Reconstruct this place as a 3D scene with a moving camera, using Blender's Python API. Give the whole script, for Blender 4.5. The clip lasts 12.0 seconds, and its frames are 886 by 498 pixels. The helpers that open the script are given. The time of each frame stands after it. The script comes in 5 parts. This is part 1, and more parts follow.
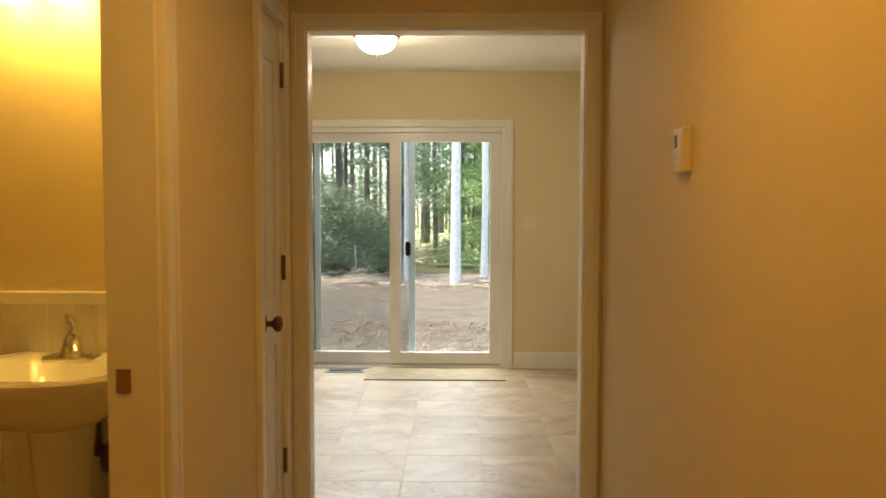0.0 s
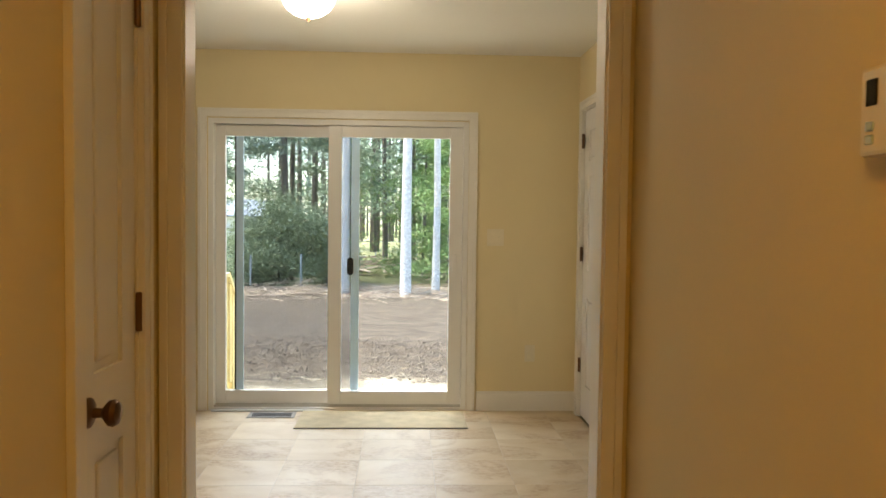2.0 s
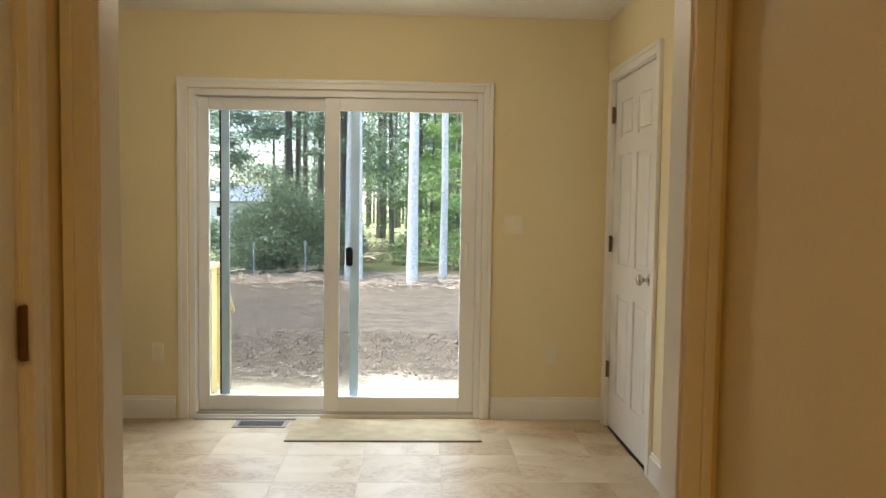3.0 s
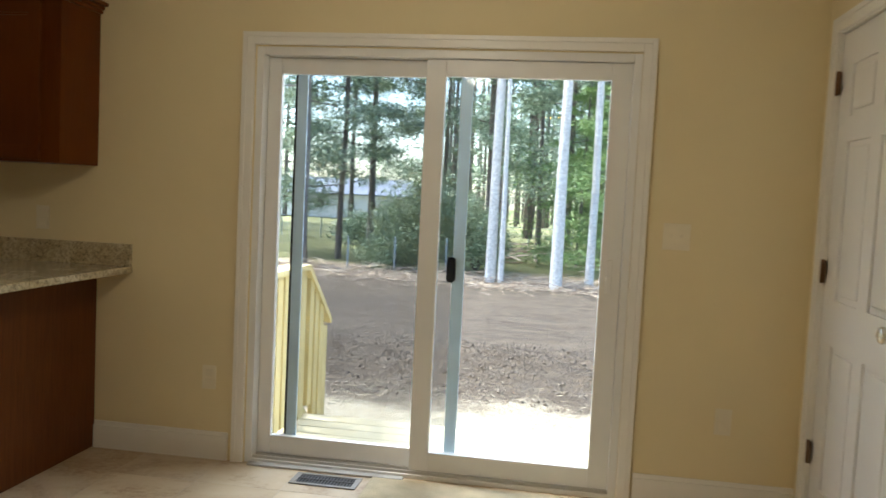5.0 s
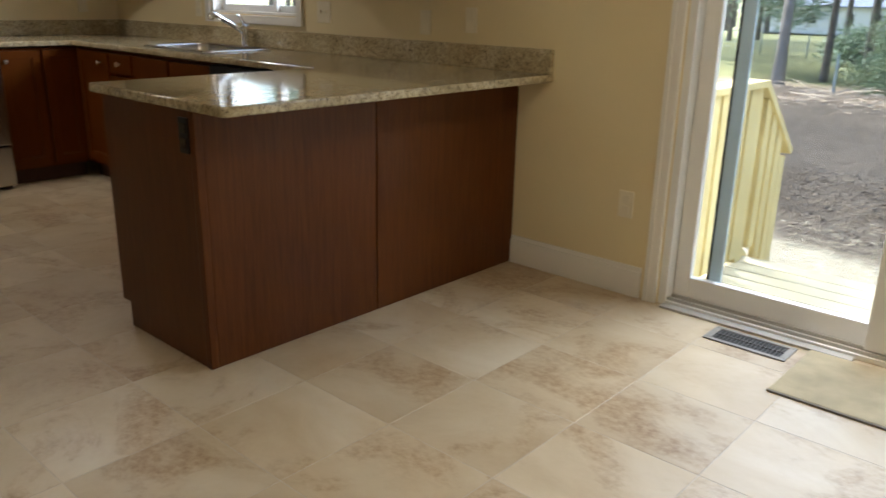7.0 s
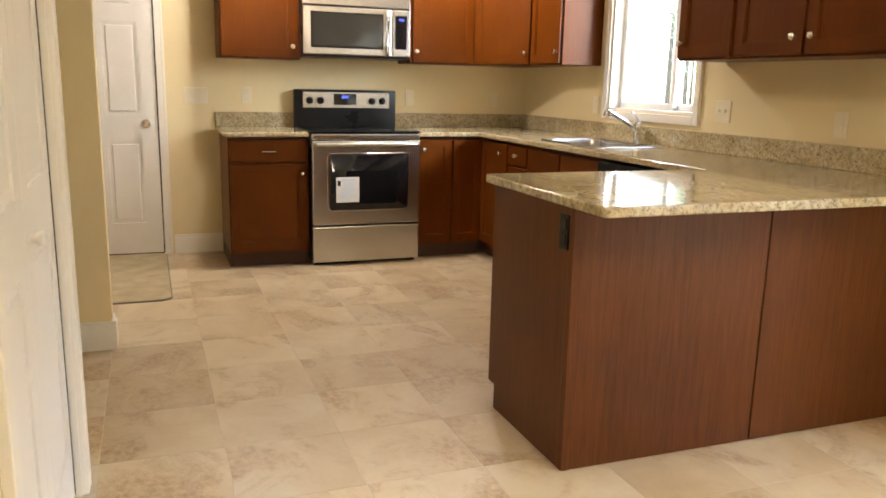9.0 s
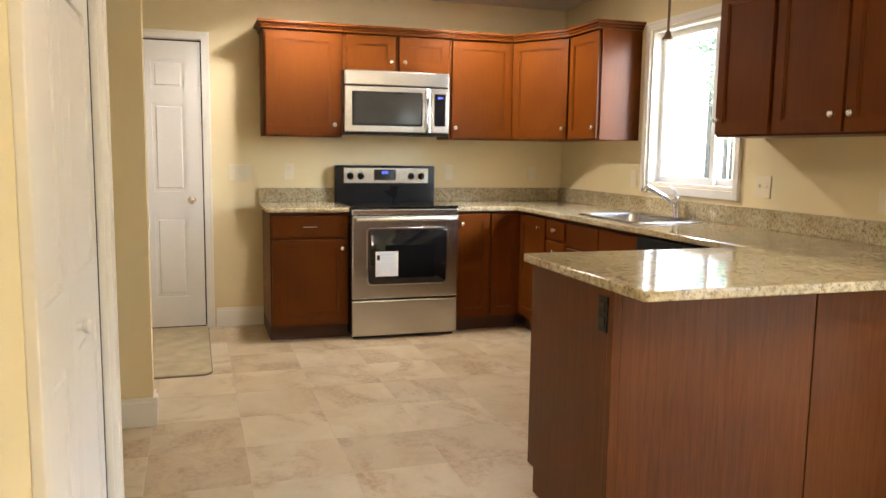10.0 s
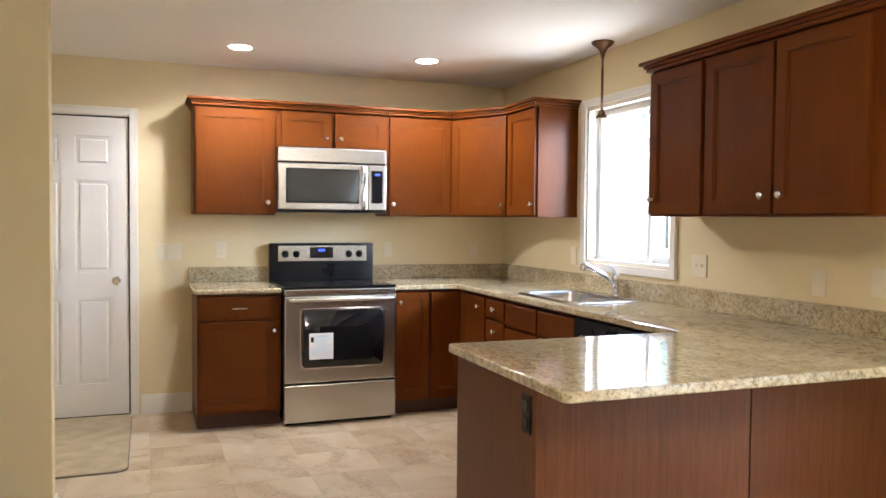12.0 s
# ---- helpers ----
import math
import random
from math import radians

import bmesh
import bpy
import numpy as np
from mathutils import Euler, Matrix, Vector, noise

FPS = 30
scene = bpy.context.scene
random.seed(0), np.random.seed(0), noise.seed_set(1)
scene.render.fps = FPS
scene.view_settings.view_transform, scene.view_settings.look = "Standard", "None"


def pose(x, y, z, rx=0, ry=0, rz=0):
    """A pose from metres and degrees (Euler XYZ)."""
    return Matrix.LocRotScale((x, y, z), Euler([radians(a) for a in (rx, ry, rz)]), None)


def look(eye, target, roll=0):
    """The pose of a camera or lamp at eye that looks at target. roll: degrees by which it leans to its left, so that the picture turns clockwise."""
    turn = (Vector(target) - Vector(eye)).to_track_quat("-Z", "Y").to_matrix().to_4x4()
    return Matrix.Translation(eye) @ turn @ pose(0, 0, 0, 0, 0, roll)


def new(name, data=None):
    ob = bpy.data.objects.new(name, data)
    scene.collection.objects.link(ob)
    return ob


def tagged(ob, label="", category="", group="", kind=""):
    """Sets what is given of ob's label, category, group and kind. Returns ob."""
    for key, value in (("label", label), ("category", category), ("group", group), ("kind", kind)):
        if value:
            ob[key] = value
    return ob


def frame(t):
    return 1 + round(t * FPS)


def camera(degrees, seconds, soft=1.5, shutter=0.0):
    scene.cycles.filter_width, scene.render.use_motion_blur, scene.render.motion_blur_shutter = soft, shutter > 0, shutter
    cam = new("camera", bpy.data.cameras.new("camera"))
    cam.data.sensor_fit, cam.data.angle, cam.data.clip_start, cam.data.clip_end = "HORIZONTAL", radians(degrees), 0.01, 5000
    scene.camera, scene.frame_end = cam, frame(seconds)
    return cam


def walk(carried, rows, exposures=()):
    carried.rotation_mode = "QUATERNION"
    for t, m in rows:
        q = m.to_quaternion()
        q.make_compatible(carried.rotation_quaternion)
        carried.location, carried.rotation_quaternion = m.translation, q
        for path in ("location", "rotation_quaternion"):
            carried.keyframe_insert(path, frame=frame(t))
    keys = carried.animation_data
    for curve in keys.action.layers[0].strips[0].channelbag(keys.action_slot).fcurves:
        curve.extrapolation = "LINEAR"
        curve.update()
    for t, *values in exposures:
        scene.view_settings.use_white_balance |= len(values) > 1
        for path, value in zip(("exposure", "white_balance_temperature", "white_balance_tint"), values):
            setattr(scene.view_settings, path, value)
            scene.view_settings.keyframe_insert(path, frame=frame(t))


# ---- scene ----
cam = camera(59.0, 12.0, soft=1.5, shutter=0.25)

PATH = [
    (0, (1.36, -6.446, 1.333), (1.325, -4.449, 1.227), 0.1),
    (0.5, (1.341, -6.211, 1.334), (1.446, -4.215, 1.255), 1.0),
    (1, (1.324, -5.94, 1.336), (1.464, -3.946, 1.267), 0.2),
    (1.5, (1.327, -5.634, 1.331), (1.464, -3.64, 1.292), 0.3),
    (2, (1.341, -5.357, 1.342), (1.434, -3.361, 1.258), 0.7),
    (2.5, (1.341, -5.036, 1.327), (1.424, -3.04, 1.245), 0.4),
    (2.7, (1.341, -4.925, 1.33), (1.421, -2.93, 1.214), 0.7),
    (4.3, (1.43, -3.899, 1.309), (1.466, -1.903, 1.184), -0.0),
    (4.5, (1.447, -3.781, 1.302), (1.411, -1.788, 1.148), -0.2),
    (5, (1.462, -3.532, 1.325), (1.161, -1.56, 1.192), 2.8),
    (5.5, (1.442, -3.323, 1.297), (0.922, -1.416, 0.994), 3.3),
    (6, (1.375, -3.2, 1.277), (0.553, -1.422, 0.872), 3.6),
    (6.5, (1.328, -3.081, 1.248), (0.335, -1.425, 0.726), 2.5),
    (7, (1.397, -2.956, 1.231), (0.13, -1.535, 0.618), 1.2),
    (7.5, (1.328, -2.898, 1.238), (-0.14, -1.698, 0.603), 1.5),
    (7.7, (1.32, -2.9, 1.23), (-0.216, -1.788, 0.6), 1.6),
    (9.3, (1.298, -2.893, 1.26), (-0.562, -2.255, 0.895), 0.9),
    (9.5, (1.307, -2.897, 1.279), (-0.565, -2.272, 0.95), 0.7),
    (10, (1.299, -2.888, 1.295), (-0.592, -2.286, 1.05), 0.8),
    (10.5, (1.293, -2.847, 1.316), (-0.613, -2.267, 1.137), 0.6),
    (11, (1.301, -2.787, 1.344), (-0.626, -2.26, 1.258), 0.5),
    (11.5, (1.281, -2.752, 1.357), (-0.622, -2.138, 1.292), 0.1),
    (12, (1.19, -2.712, 1.361), (-0.679, -2.004, 1.289), 0.5),
]
EXPOSURES = [(0, 2.47, 7250, 10), (2.0, 2.4, 6750, 10), (2.7, 2.38, 6550, 10), (4.3, 2.36, 6350, 10), (4.7, 2.27, 6300, 10), (5.5, 2.02, 6150, 10), (6.3, 1.98, 6100, 10), (7.0, 2.38, 6250, 11), (7.5, 2.98, 6800, 13), (9.3, 3.88, 6900, 15), (10.5, 3.95, 6050, 13), (12, 4.0, 5700, 15)]
walk(cam, [(t, look(eye, target, roll)) for t, eye, target, roll in PATH], EXPOSURES)

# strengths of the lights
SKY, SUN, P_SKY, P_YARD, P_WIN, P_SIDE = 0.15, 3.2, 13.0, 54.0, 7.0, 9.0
BOWL = 1.6
P_DINE, P_HALL, P_DOWN = 2.2, 1.34, 5.4

# ---- world and light ----
world = bpy.data.worlds.new("sky")
scene.world = world
world.use_nodes = True
wn = world.node_tree.nodes
sky = wn.new("ShaderNodeTexSky")
sky.sky_type = "NISHITA"
sky.sun_disc = False
sky.sun_elevation, sky.sun_rotation = radians(55), radians(-82)
sky.air_density, sky.dust_density, sky.ozone_density = 1.0, 1.2, 1.0
wn["Background"].inputs["Strength"].default_value = SKY
world.node_tree.links.new(sky.outputs["Color"], wn["Background"].inputs["Color"])
sun = new("sun", bpy.data.lights.new("sun", "SUN"))
sun.data.energy, sun.data.angle, sun.data.color = SUN, radians(16), (1.0, 0.95, 0.88)
sun.matrix_basis = look((0, 0, 30), (0.72 * 30, -0.10 * 30, 30 - 1.04 * 30))

# area lamp added outside above the patio door, standing in for sky light
fill = new("sky_fill", bpy.data.lights.new("sky_fill", "AREA"))
fill.data.shape, fill.data.size, fill.data.size_y = "RECTANGLE", 1.7, 0.9
fill.data.energy, fill.data.color = P_SKY, (0.84, 0.92, 1.0)
fill.matrix_basis = look((0.88, 0.85, 2.62), (0.88, -1.1, 0.4))
# added lamp over the yard for the lower sky, which reaches deep into the rooms
fill = new("yard_sky_fill", bpy.data.lights.new("yard_sky_fill", "AREA"))
fill.data.shape, fill.data.size, fill.data.size_y = "RECTANGLE", 3.2, 1.3
fill.data.energy, fill.data.color = P_YARD, (0.84, 0.92, 1.0)
fill.matrix_basis = look((0.88, 3.5, 3.55), (0.6, -2.6, 0.9))
# unseen lamp added outside the sink window to brighten the west wall as sky
fill = new("side_sky_fill", bpy.data.lights.new("side_sky_fill", "AREA"))
fill.data.shape, fill.data.size, fill.data.size_y = "RECTANGLE", 1.3, 1.1
fill.data.energy, fill.data.color = P_SIDE, (0.92, 0.96, 1.0)
fill.matrix_basis = look((-1.5, 1.5, 1.95), (-4.3, -1.5, 1.15))
# lamp added low outside, to throw daylight up through the sink window
fill = new("window_fill", bpy.data.lights.new("window_fill", "AREA"))
fill.data.shape, fill.data.size, fill.data.size_y = "RECTANGLE", 2.6, 1.4
fill.data.energy, fill.data.color = P_WIN, (1.0, 0.97, 0.93)
fill.matrix_basis = look((-2.75, 1.35, 0.05), (-2.75, -1.6, 2.44))


def lamp(name, at, power, color, size):
    ob = new(name, bpy.data.lights.new(name, "AREA"))
    ob.data.shape, ob.data.size, ob.data.energy, ob.data.color = "DISK", size, power, color
    ob.location = at
    return ob


# ---- materials ----
def nodes_of(m):
    m.use_nodes = True
    t = m.node_tree
    return t, t.nodes, t.links, t.nodes["Principled BSDF"]


def coords(t, spread=0.0, stretch=(1, 1, 1)):
    """Object coordinates, shifted by a random amount from object to object."""
    co = t.nodes.new("ShaderNodeTexCoord")
    mp = t.nodes.new("ShaderNodeMapping")
    mp.inputs["Scale"].default_value = stretch
    t.links.new(co.outputs["Object"], mp.inputs["Vector"])
    if spread:
        info = t.nodes.new("ShaderNodeObjectInfo")
        mul = t.nodes.new("ShaderNodeVectorMath")
        mul.operation = "SCALE"
        mul.inputs[0].default_value = (spread, spread * 0.7, spread * 1.3)
        t.links.new(info.outputs["Random"], mul.inputs["Scale"])
        t.links.new(mul.outputs["Vector"], mp.inputs["Location"])
    return mp.outputs["Vector"]


def noise_tex(t, vec, scale, detail=4, rough=0.55, distort=0.0):
    n = t.nodes.new("ShaderNodeTexNoise")
    n.inputs["Scale"].default_value, n.inputs["Detail"].default_value = scale, detail
    n.inputs["Roughness"].default_value, n.inputs["Distortion"].default_value = rough, distort
    t.links.new(vec, n.inputs["Vector"])
    return n.outputs["Fac"]


def ramp(t, fac, stops):
    r = t.nodes.new("ShaderNodeValToRGB")
    e = r.color_ramp.elements
    while len(e) < len(stops):
        e.new(0.5)
    for k, (p, c) in zip(e, stops):
        k.position, k.color = p, (*c, 1) if len(c) == 3 else c
    t.links.new(fac, r.inputs["Fac"])
    return r.outputs["Color"]


def bump(t, p, height, strength, distance=0.002):
    b = t.nodes.new("ShaderNodeBump")
    b.inputs["Strength"].default_value, b.inputs["Distance"].default_value = strength, distance
    t.links.new(height, b.inputs["Height"])
    t.links.new(b.outputs["Normal"], p.inputs["Normal"])


def mixed(t, fac, a, b, mode="MIX"):
    m = t.nodes.new("ShaderNodeMix")
    m.data_type, m.blend_type = "RGBA", mode
    for value, sock in ((fac, m.inputs[0]), (a, m.inputs[6]), (b, m.inputs[7])):
        if isinstance(value, (int, float)):
            sock.default_value = value
        elif isinstance(value, tuple):
            sock.default_value = (*value, 1)
        else:
            t.links.new(value, sock)
    return m.outputs[2]


def plain(name, color, rough=0.5, metal=0.0, vary=0.06, scale=6.0, relief=0.05, fine=120.0, spread=7.0, spec=0.5):
    m = bpy.data.materials.new(name)
    t, n, l, p = nodes_of(m)
    v = coords(t, spread)
    big, small = noise_tex(t, v, scale), noise_tex(t, v, fine, 2)
    lo = tuple(max(0, c * (1 - vary)) for c in color)
    hi = tuple(min(1, c * (1 + vary)) for c in color)
    l.new(ramp(t, big, [(0.3, lo), (0.7, hi)]), p.inputs["Base Color"])
    p.inputs["Metallic"].default_value = metal
    p.inputs["Specular IOR Level"].default_value = spec
    rr = ramp(t, big, [(0.3, (rough * 0.85,) * 3), (0.7, (min(1, rough * 1.15),) * 3)])
    l.new(rr, p.inputs["Roughness"])
    if relief:
        bump(t, p, small, relief)
    return m


def glow(name, color, strength, base=0.8):
    m = bpy.data.materials.new(name)
    t, n, l, p = nodes_of(m)
    p.inputs["Base Color"].default_value = (base, base, base, 1)
    p.inputs["Emission Color"].default_value = (*color, 1)
    p.inputs["Emission Strength"].default_value = strength
    return m


def wood(name, dark, light, rough, along=(14, 14, 1.1), coat=0.0, clouds=0.45, waves=0.6, spec=0.5):
    m = bpy.data.materials.new(name)
    t, n, l, p = nodes_of(m)
    v = coords(t, 9.0, along)
    grain = noise_tex(t, v, 5, 6, 0.62, waves)
    cloud = noise_tex(t, coords(t, 9.0), 2.2, 2)
    c = mixed(t, clouds, ramp(t, grain, [(0.25, dark), (0.75, light)]), ramp(t, cloud, [(0.3, dark), (0.75, light)]))
    l.new(c, p.inputs["Base Color"])
    p.inputs["Roughness"].default_value = rough
    p.inputs["Coat Weight"].default_value = coat
    p.inputs["Specular IOR Level"].default_value = spec
    p.inputs["Coat Roughness"].default_value = 0.2
    bump(t, p, grain, 0.08, 0.001)
    return m


def tile_stone():
    m = bpy.data.materials.new("stone_tile")
    t, n, l, p = nodes_of(m)
    v = coords(t, 60.0, (1, 1.25, 1))
    cloud = noise_tex(t, v, 2.3, 9, 0.58, 0.9)
    patch = noise_tex(t, v, 1.5, 6, 0.6, 0.5)
    speck = noise_tex(t, v, 34, 5, 0.7)
    fine = noise_tex(t, v, 60, 2)
    tan = ramp(t, speck, [(0.34, (0.32, 0.205, 0.105)), (0.50, (0.43, 0.31, 0.178)), (0.66, (0.51, 0.395, 0.25))])
    pale = ramp(t, patch, [(0.30, (0.475, 0.36, 0.215)), (0.50, (0.56, 0.455, 0.30)), (0.70, (0.63, 0.545, 0.40))])
    mask = ramp(t, cloud, [(0.36, (0, 0, 0)), (0.46, (0.5,) * 3), (0.49, (0.8,) * 3), (0.60, (1, 1, 1))])
    c = mixed(t, mask, tan, pale)
    info = n.new("ShaderNodeObjectInfo")
    tone = ramp(t, info.outputs["Random"], [(0.0, (0.90, 0.87, 0.83)), (1.0, (1.06, 1.055, 1.05))])
    l.new(mixed(t, 1.0, c, tone, "MULTIPLY"), p.inputs["Base Color"])
    l.new(ramp(t, patch, [(0.3, (0.46,) * 3), (0.7, (0.36,) * 3)]), p.inputs["Roughness"])
    p.inputs["Specular IOR Level"].default_value = 0.55
    bump(t, p, fine, 0.05, 0.0004)
    return m


def granite():
    m = bpy.data.materials.new("granite")
    t, n, l, p = nodes_of(m)
    v = coords(t)
    big, mid, fleck = noise_tex(t, v, 7, 5, 0.6, 0.5), noise_tex(t, v, 52, 6, 0.7, 0.3), noise_tex(t, v, 105, 3, 0.65)
    a = ramp(t, big, [(0.3, (0.43, 0.35, 0.205)), (0.5, (0.54, 0.457, 0.29)), (0.72, (0.62, 0.545, 0.39))])
    b = ramp(t, mid, [(0.35, (0.12, 0.105, 0.08)), (0.43, (0.52, 0.48, 0.40)), (0.52, (0.95, 0.93, 0.89)), (0.64, (1.1, 1.1, 1.1))])
    d = ramp(t, fleck, [(0.36, (0.06, 0.055, 0.05)), (0.42, (0.86, 0.84, 0.82)), (0.7, (1, 1, 1))])
    l.new(mixed(t, 0.6, mixed(t, 0.62, a, b, "MULTIPLY"), d, "MULTIPLY"), p.inputs["Base Color"])
    p.inputs["Roughness"].default_value = 0.07
    return m


def brushed(name, color, rough, along):
    m = bpy.data.materials.new(name)
    t, n, l, p = nodes_of(m)
    g = noise_tex(t, coords(t, 3.0, along), 8, 3)
    l.new(ramp(t, g, [(0.3, tuple(c * 0.96 for c in color)), (0.7, color)]), p.inputs["Base Color"])
    l.new(ramp(t, g, [(0.3, (rough * 0.9,) * 3), (0.7, (rough * 1.1,) * 3)]), p.inputs["Roughness"])
    p.inputs["Metallic"].default_value = 1.0
    p.inputs["Anisotropic"].default_value = 0.6
    bump(t, p, g, 0.012, 0.0004)
    return m


def pane_glass(name, tint, mirror=0.35):
    m = bpy.data.materials.new(name)
    m.use_nodes = True
    t = m.node_tree
    t.nodes.clear()
    out, mix = t.nodes.new("ShaderNodeOutputMaterial"), t.nodes.new("ShaderNodeMixShader")
    clear, gloss, edge = t.nodes.new("ShaderNodeBsdfTransparent"), t.nodes.new("ShaderNodeBsdfGlossy"), t.nodes.new("ShaderNodeLayerWeight")
    power, fr = t.nodes.new("ShaderNodeMath"), t.nodes.new("ShaderNodeMath")
    clear.inputs["Color"].default_value = (*tint, 1)
    gloss.inputs["Roughness"].default_value = 0.01
    gloss.inputs["Color"].default_value = (mirror, mirror, mirror, 1)
    edge.inputs["Blend"].default_value = 0.5
    power.operation, power.inputs[1].default_value = "POWER", 4.0
    fr.operation, fr.inputs[1].default_value, fr.inputs[2].default_value = "MULTIPLY_ADD", 0.8, 0.035
    t.links.new(edge.outputs["Facing"], power.inputs[0])
    t.links.new(power.outputs[0], fr.inputs[0])
    t.links.new(fr.outputs[0], mix.inputs[0])
    t.links.new(clear.outputs[0], mix.inputs[1])
    t.links.new(gloss.outputs[0], mix.inputs[2])
    t.links.new(mix.outputs[0], out.inputs["Surface"])
    return m


def ground_mat():
    m = bpy.data.materials.new("yard_ground")
    t, n, l, p = nodes_of(m)
    co = n.new("ShaderNodeTexCoord")
    v = co.outputs["Object"]
    sep = n.new("ShaderNodeSeparateXYZ")
    l.new(v, sep.inputs[0])
    big, mid, small = noise_tex(t, v, 0.5, 4), noise_tex(t, v, 3.2, 6, 0.65), noise_tex(t, v, 26, 5, 0.7)
    wob = n.new("ShaderNodeMath")
    wob.operation = "MULTIPLY_ADD"
    l.new(big, wob.inputs[0])
    wob.inputs[1].default_value = 3.0
    l.new(sep.outputs["Y"], wob.inputs[2])
    soil = mixed(t, 0.5, ramp(t, mid, [(0.3, (0.080, 0.064, 0.048)), (0.7, (0.195, 0.161, 0.124))]), ramp(t, small, [(0.3, (0.066, 0.050, 0.034)), (0.7, (0.27, 0.213, 0.153))]))
    straw = ramp(t, small, [(0.3, (0.34, 0.28, 0.19)), (0.55, (0.62, 0.55, 0.41)), (0.75, (0.76, 0.71, 0.58))])
    litter = ramp(t, small, [(0.3, (0.24, 0.16, 0.10)), (0.5, (0.50, 0.38, 0.27)), (0.68, (0.70, 0.60, 0.48))])
    grass = ramp(t, small, [(0.3, (0.13, 0.14, 0.05)), (0.7, (0.36, 0.35, 0.16))])

    def above(edge, width):
        r = n.new("ShaderNodeMapRange")
        r.inputs["From Min"].default_value, r.inputs["From Max"].default_value = edge, edge + width
        l.new(wob.outputs[0], r.inputs["Value"])
        return r.outputs[0]
    mp = n.new("ShaderNodeMapping")
    mp.inputs["Scale"].default_value = (0.35, 3.4, 1)
    l.new(v, mp.inputs["Vector"])
    rake = ramp(t, noise_tex(t, mp.outputs["Vector"], 1.6, 6, 0.6), [(0.32, (0.62, 0.6, 0.58)), (0.62, (1.12, 1.1, 1.08))])
    soil = mixed(t, 0.9, soil, rake, "MULTIPLY")
    c = mixed(t, above(4.6, 0.5), straw, soil)
    c = mixed(t, above(20.4, 0.9), c, litter)
    c = mixed(t, above(25.2, 2.6), c, grass)
    l.new(c, p.inputs["Base Color"])
    p.inputs["Roughness"].default_value = 0.95
    bump(t, p, small, 1.0, 0.09)
    return m


def leafy(name, dark, light):
    m = bpy.data.materials.new(name)
    t, n, l, p = nodes_of(m)
    g = n.new("ShaderNodeNewGeometry")
    l.new(ramp(t, g.outputs["Random Per Island"], [(0.0, dark), (1.0, light)]), p.inputs["Base Color"])
    p.inputs["Roughness"].default_value = 0.7
    p.inputs["Transmission Weight"].default_value = 0.0
    return m


PAINT = plain("cream_wall_paint", (0.76, 0.645, 0.395), 0.75, vary=0.03, scale=1.3, relief=0.10, fine=220)
CEIL = plain("ceiling_paint", (0.86, 0.84, 0.80), 0.9, vary=0.02, scale=1.0, relief=0.12, fine=160)
TRIM = plain("white_trim_paint", (0.82, 0.79, 0.725), 0.38, vary=0.025, scale=3, relief=0.03)
DOORW = plain("white_door_paint", (0.80, 0.78, 0.745), 0.42, vary=0.025, scale=3, relief=0.05, fine=90)
VINYL = plain("white_vinyl", (0.80, 0.79, 0.76), 0.35, vary=0.02, relief=0.0)
TILE = tile_stone()
GROUT = plain("grout", (0.53, 0.455, 0.35), 0.9, vary=0.15, scale=20)
HALLF = wood("hall_floor_wood", (0.22, 0.11, 0.05), (0.36, 0.2, 0.1), 0.4, (1.1, 14, 14))
CHERRY = wood("cherry_cabinet", (0.087, 0.0194, 0.0021), (0.150, 0.0412, 0.0044), 0.32, coat=0.0, clouds=0.6, spec=0.14)
CHERRYP = wood("cherry_panel", (0.091, 0.0204, 0.0022), (0.148, 0.0405, 0.0044), 0.32, coat=0.0, clouds=0.65, spec=0.14)
VENEER = wood("cherry_veneer", (0.060, 0.0152, 0.0026), (0.148, 0.0450, 0.0092), 0.34, (13, 13, 0.7), clouds=0.3, waves=1.1, spec=0.2)
TOE = plain("toe_kick_brown", (0.06, 0.022, 0.01), 0.6)
GRANITE = granite()
STEEL = brushed("brushed_steel", (0.54, 0.52, 0.49), 0.25, (1, 1, 60))
STEELH = brushed("satin_steel", (0.70, 0.68, 0.65), 0.2, (40, 40, 2))
CHROME = plain("chrome", (0.75, 0.75, 0.75), 0.12, 1.0, relief=0)
NICKEL = plain("satin_nickel", (0.66, 0.62, 0.56), 0.26, 1.0, relief=0)
BRONZE = plain("aged_bronze", (0.17, 0.095, 0.052), 0.42, 0.85, vary=0.2, relief=0.02)
COPPER = plain("brushed_bronze", (0.34, 0.20, 0.11), 0.4, 0.7, vary=0.15, relief=0.02)
BLACKG = plain("black_glass", (0.008, 0.008, 0.009), 0.06, vary=0.0, relief=0)
SMOKE = plain("smoked_oven_glass", (0.027, 0.026, 0.024), 0.1, vary=0.05, relief=0)
BLACKP = plain("black_plastic", (0.010, 0.010, 0.011), 0.3, relief=0.02, spec=0.2)
PLATE = plain("white_plastic", (0.78, 0.70, 0.53), 0.35, relief=0)
PORC = plain("white_porcelain", (0.83, 0.82, 0.79), 0.08, vary=0.01, relief=0)
RUG = plain("beige_carpet", (0.47, 0.385, 0.235), 0.95, vary=0.16, scale=9, relief=0.9, fine=400)
RUGEDGE = plain("carpet_binding", (0.20, 0.18, 0.15), 0.95, vary=0.15, relief=0.5)
VENTM = plain("vent_enamel", (0.22, 0.20, 0.17), 0.4, 0.3)
VSLAT = plain("dark_vent_slats", (0.055, 0.048, 0.04), 0.5, 0.3)
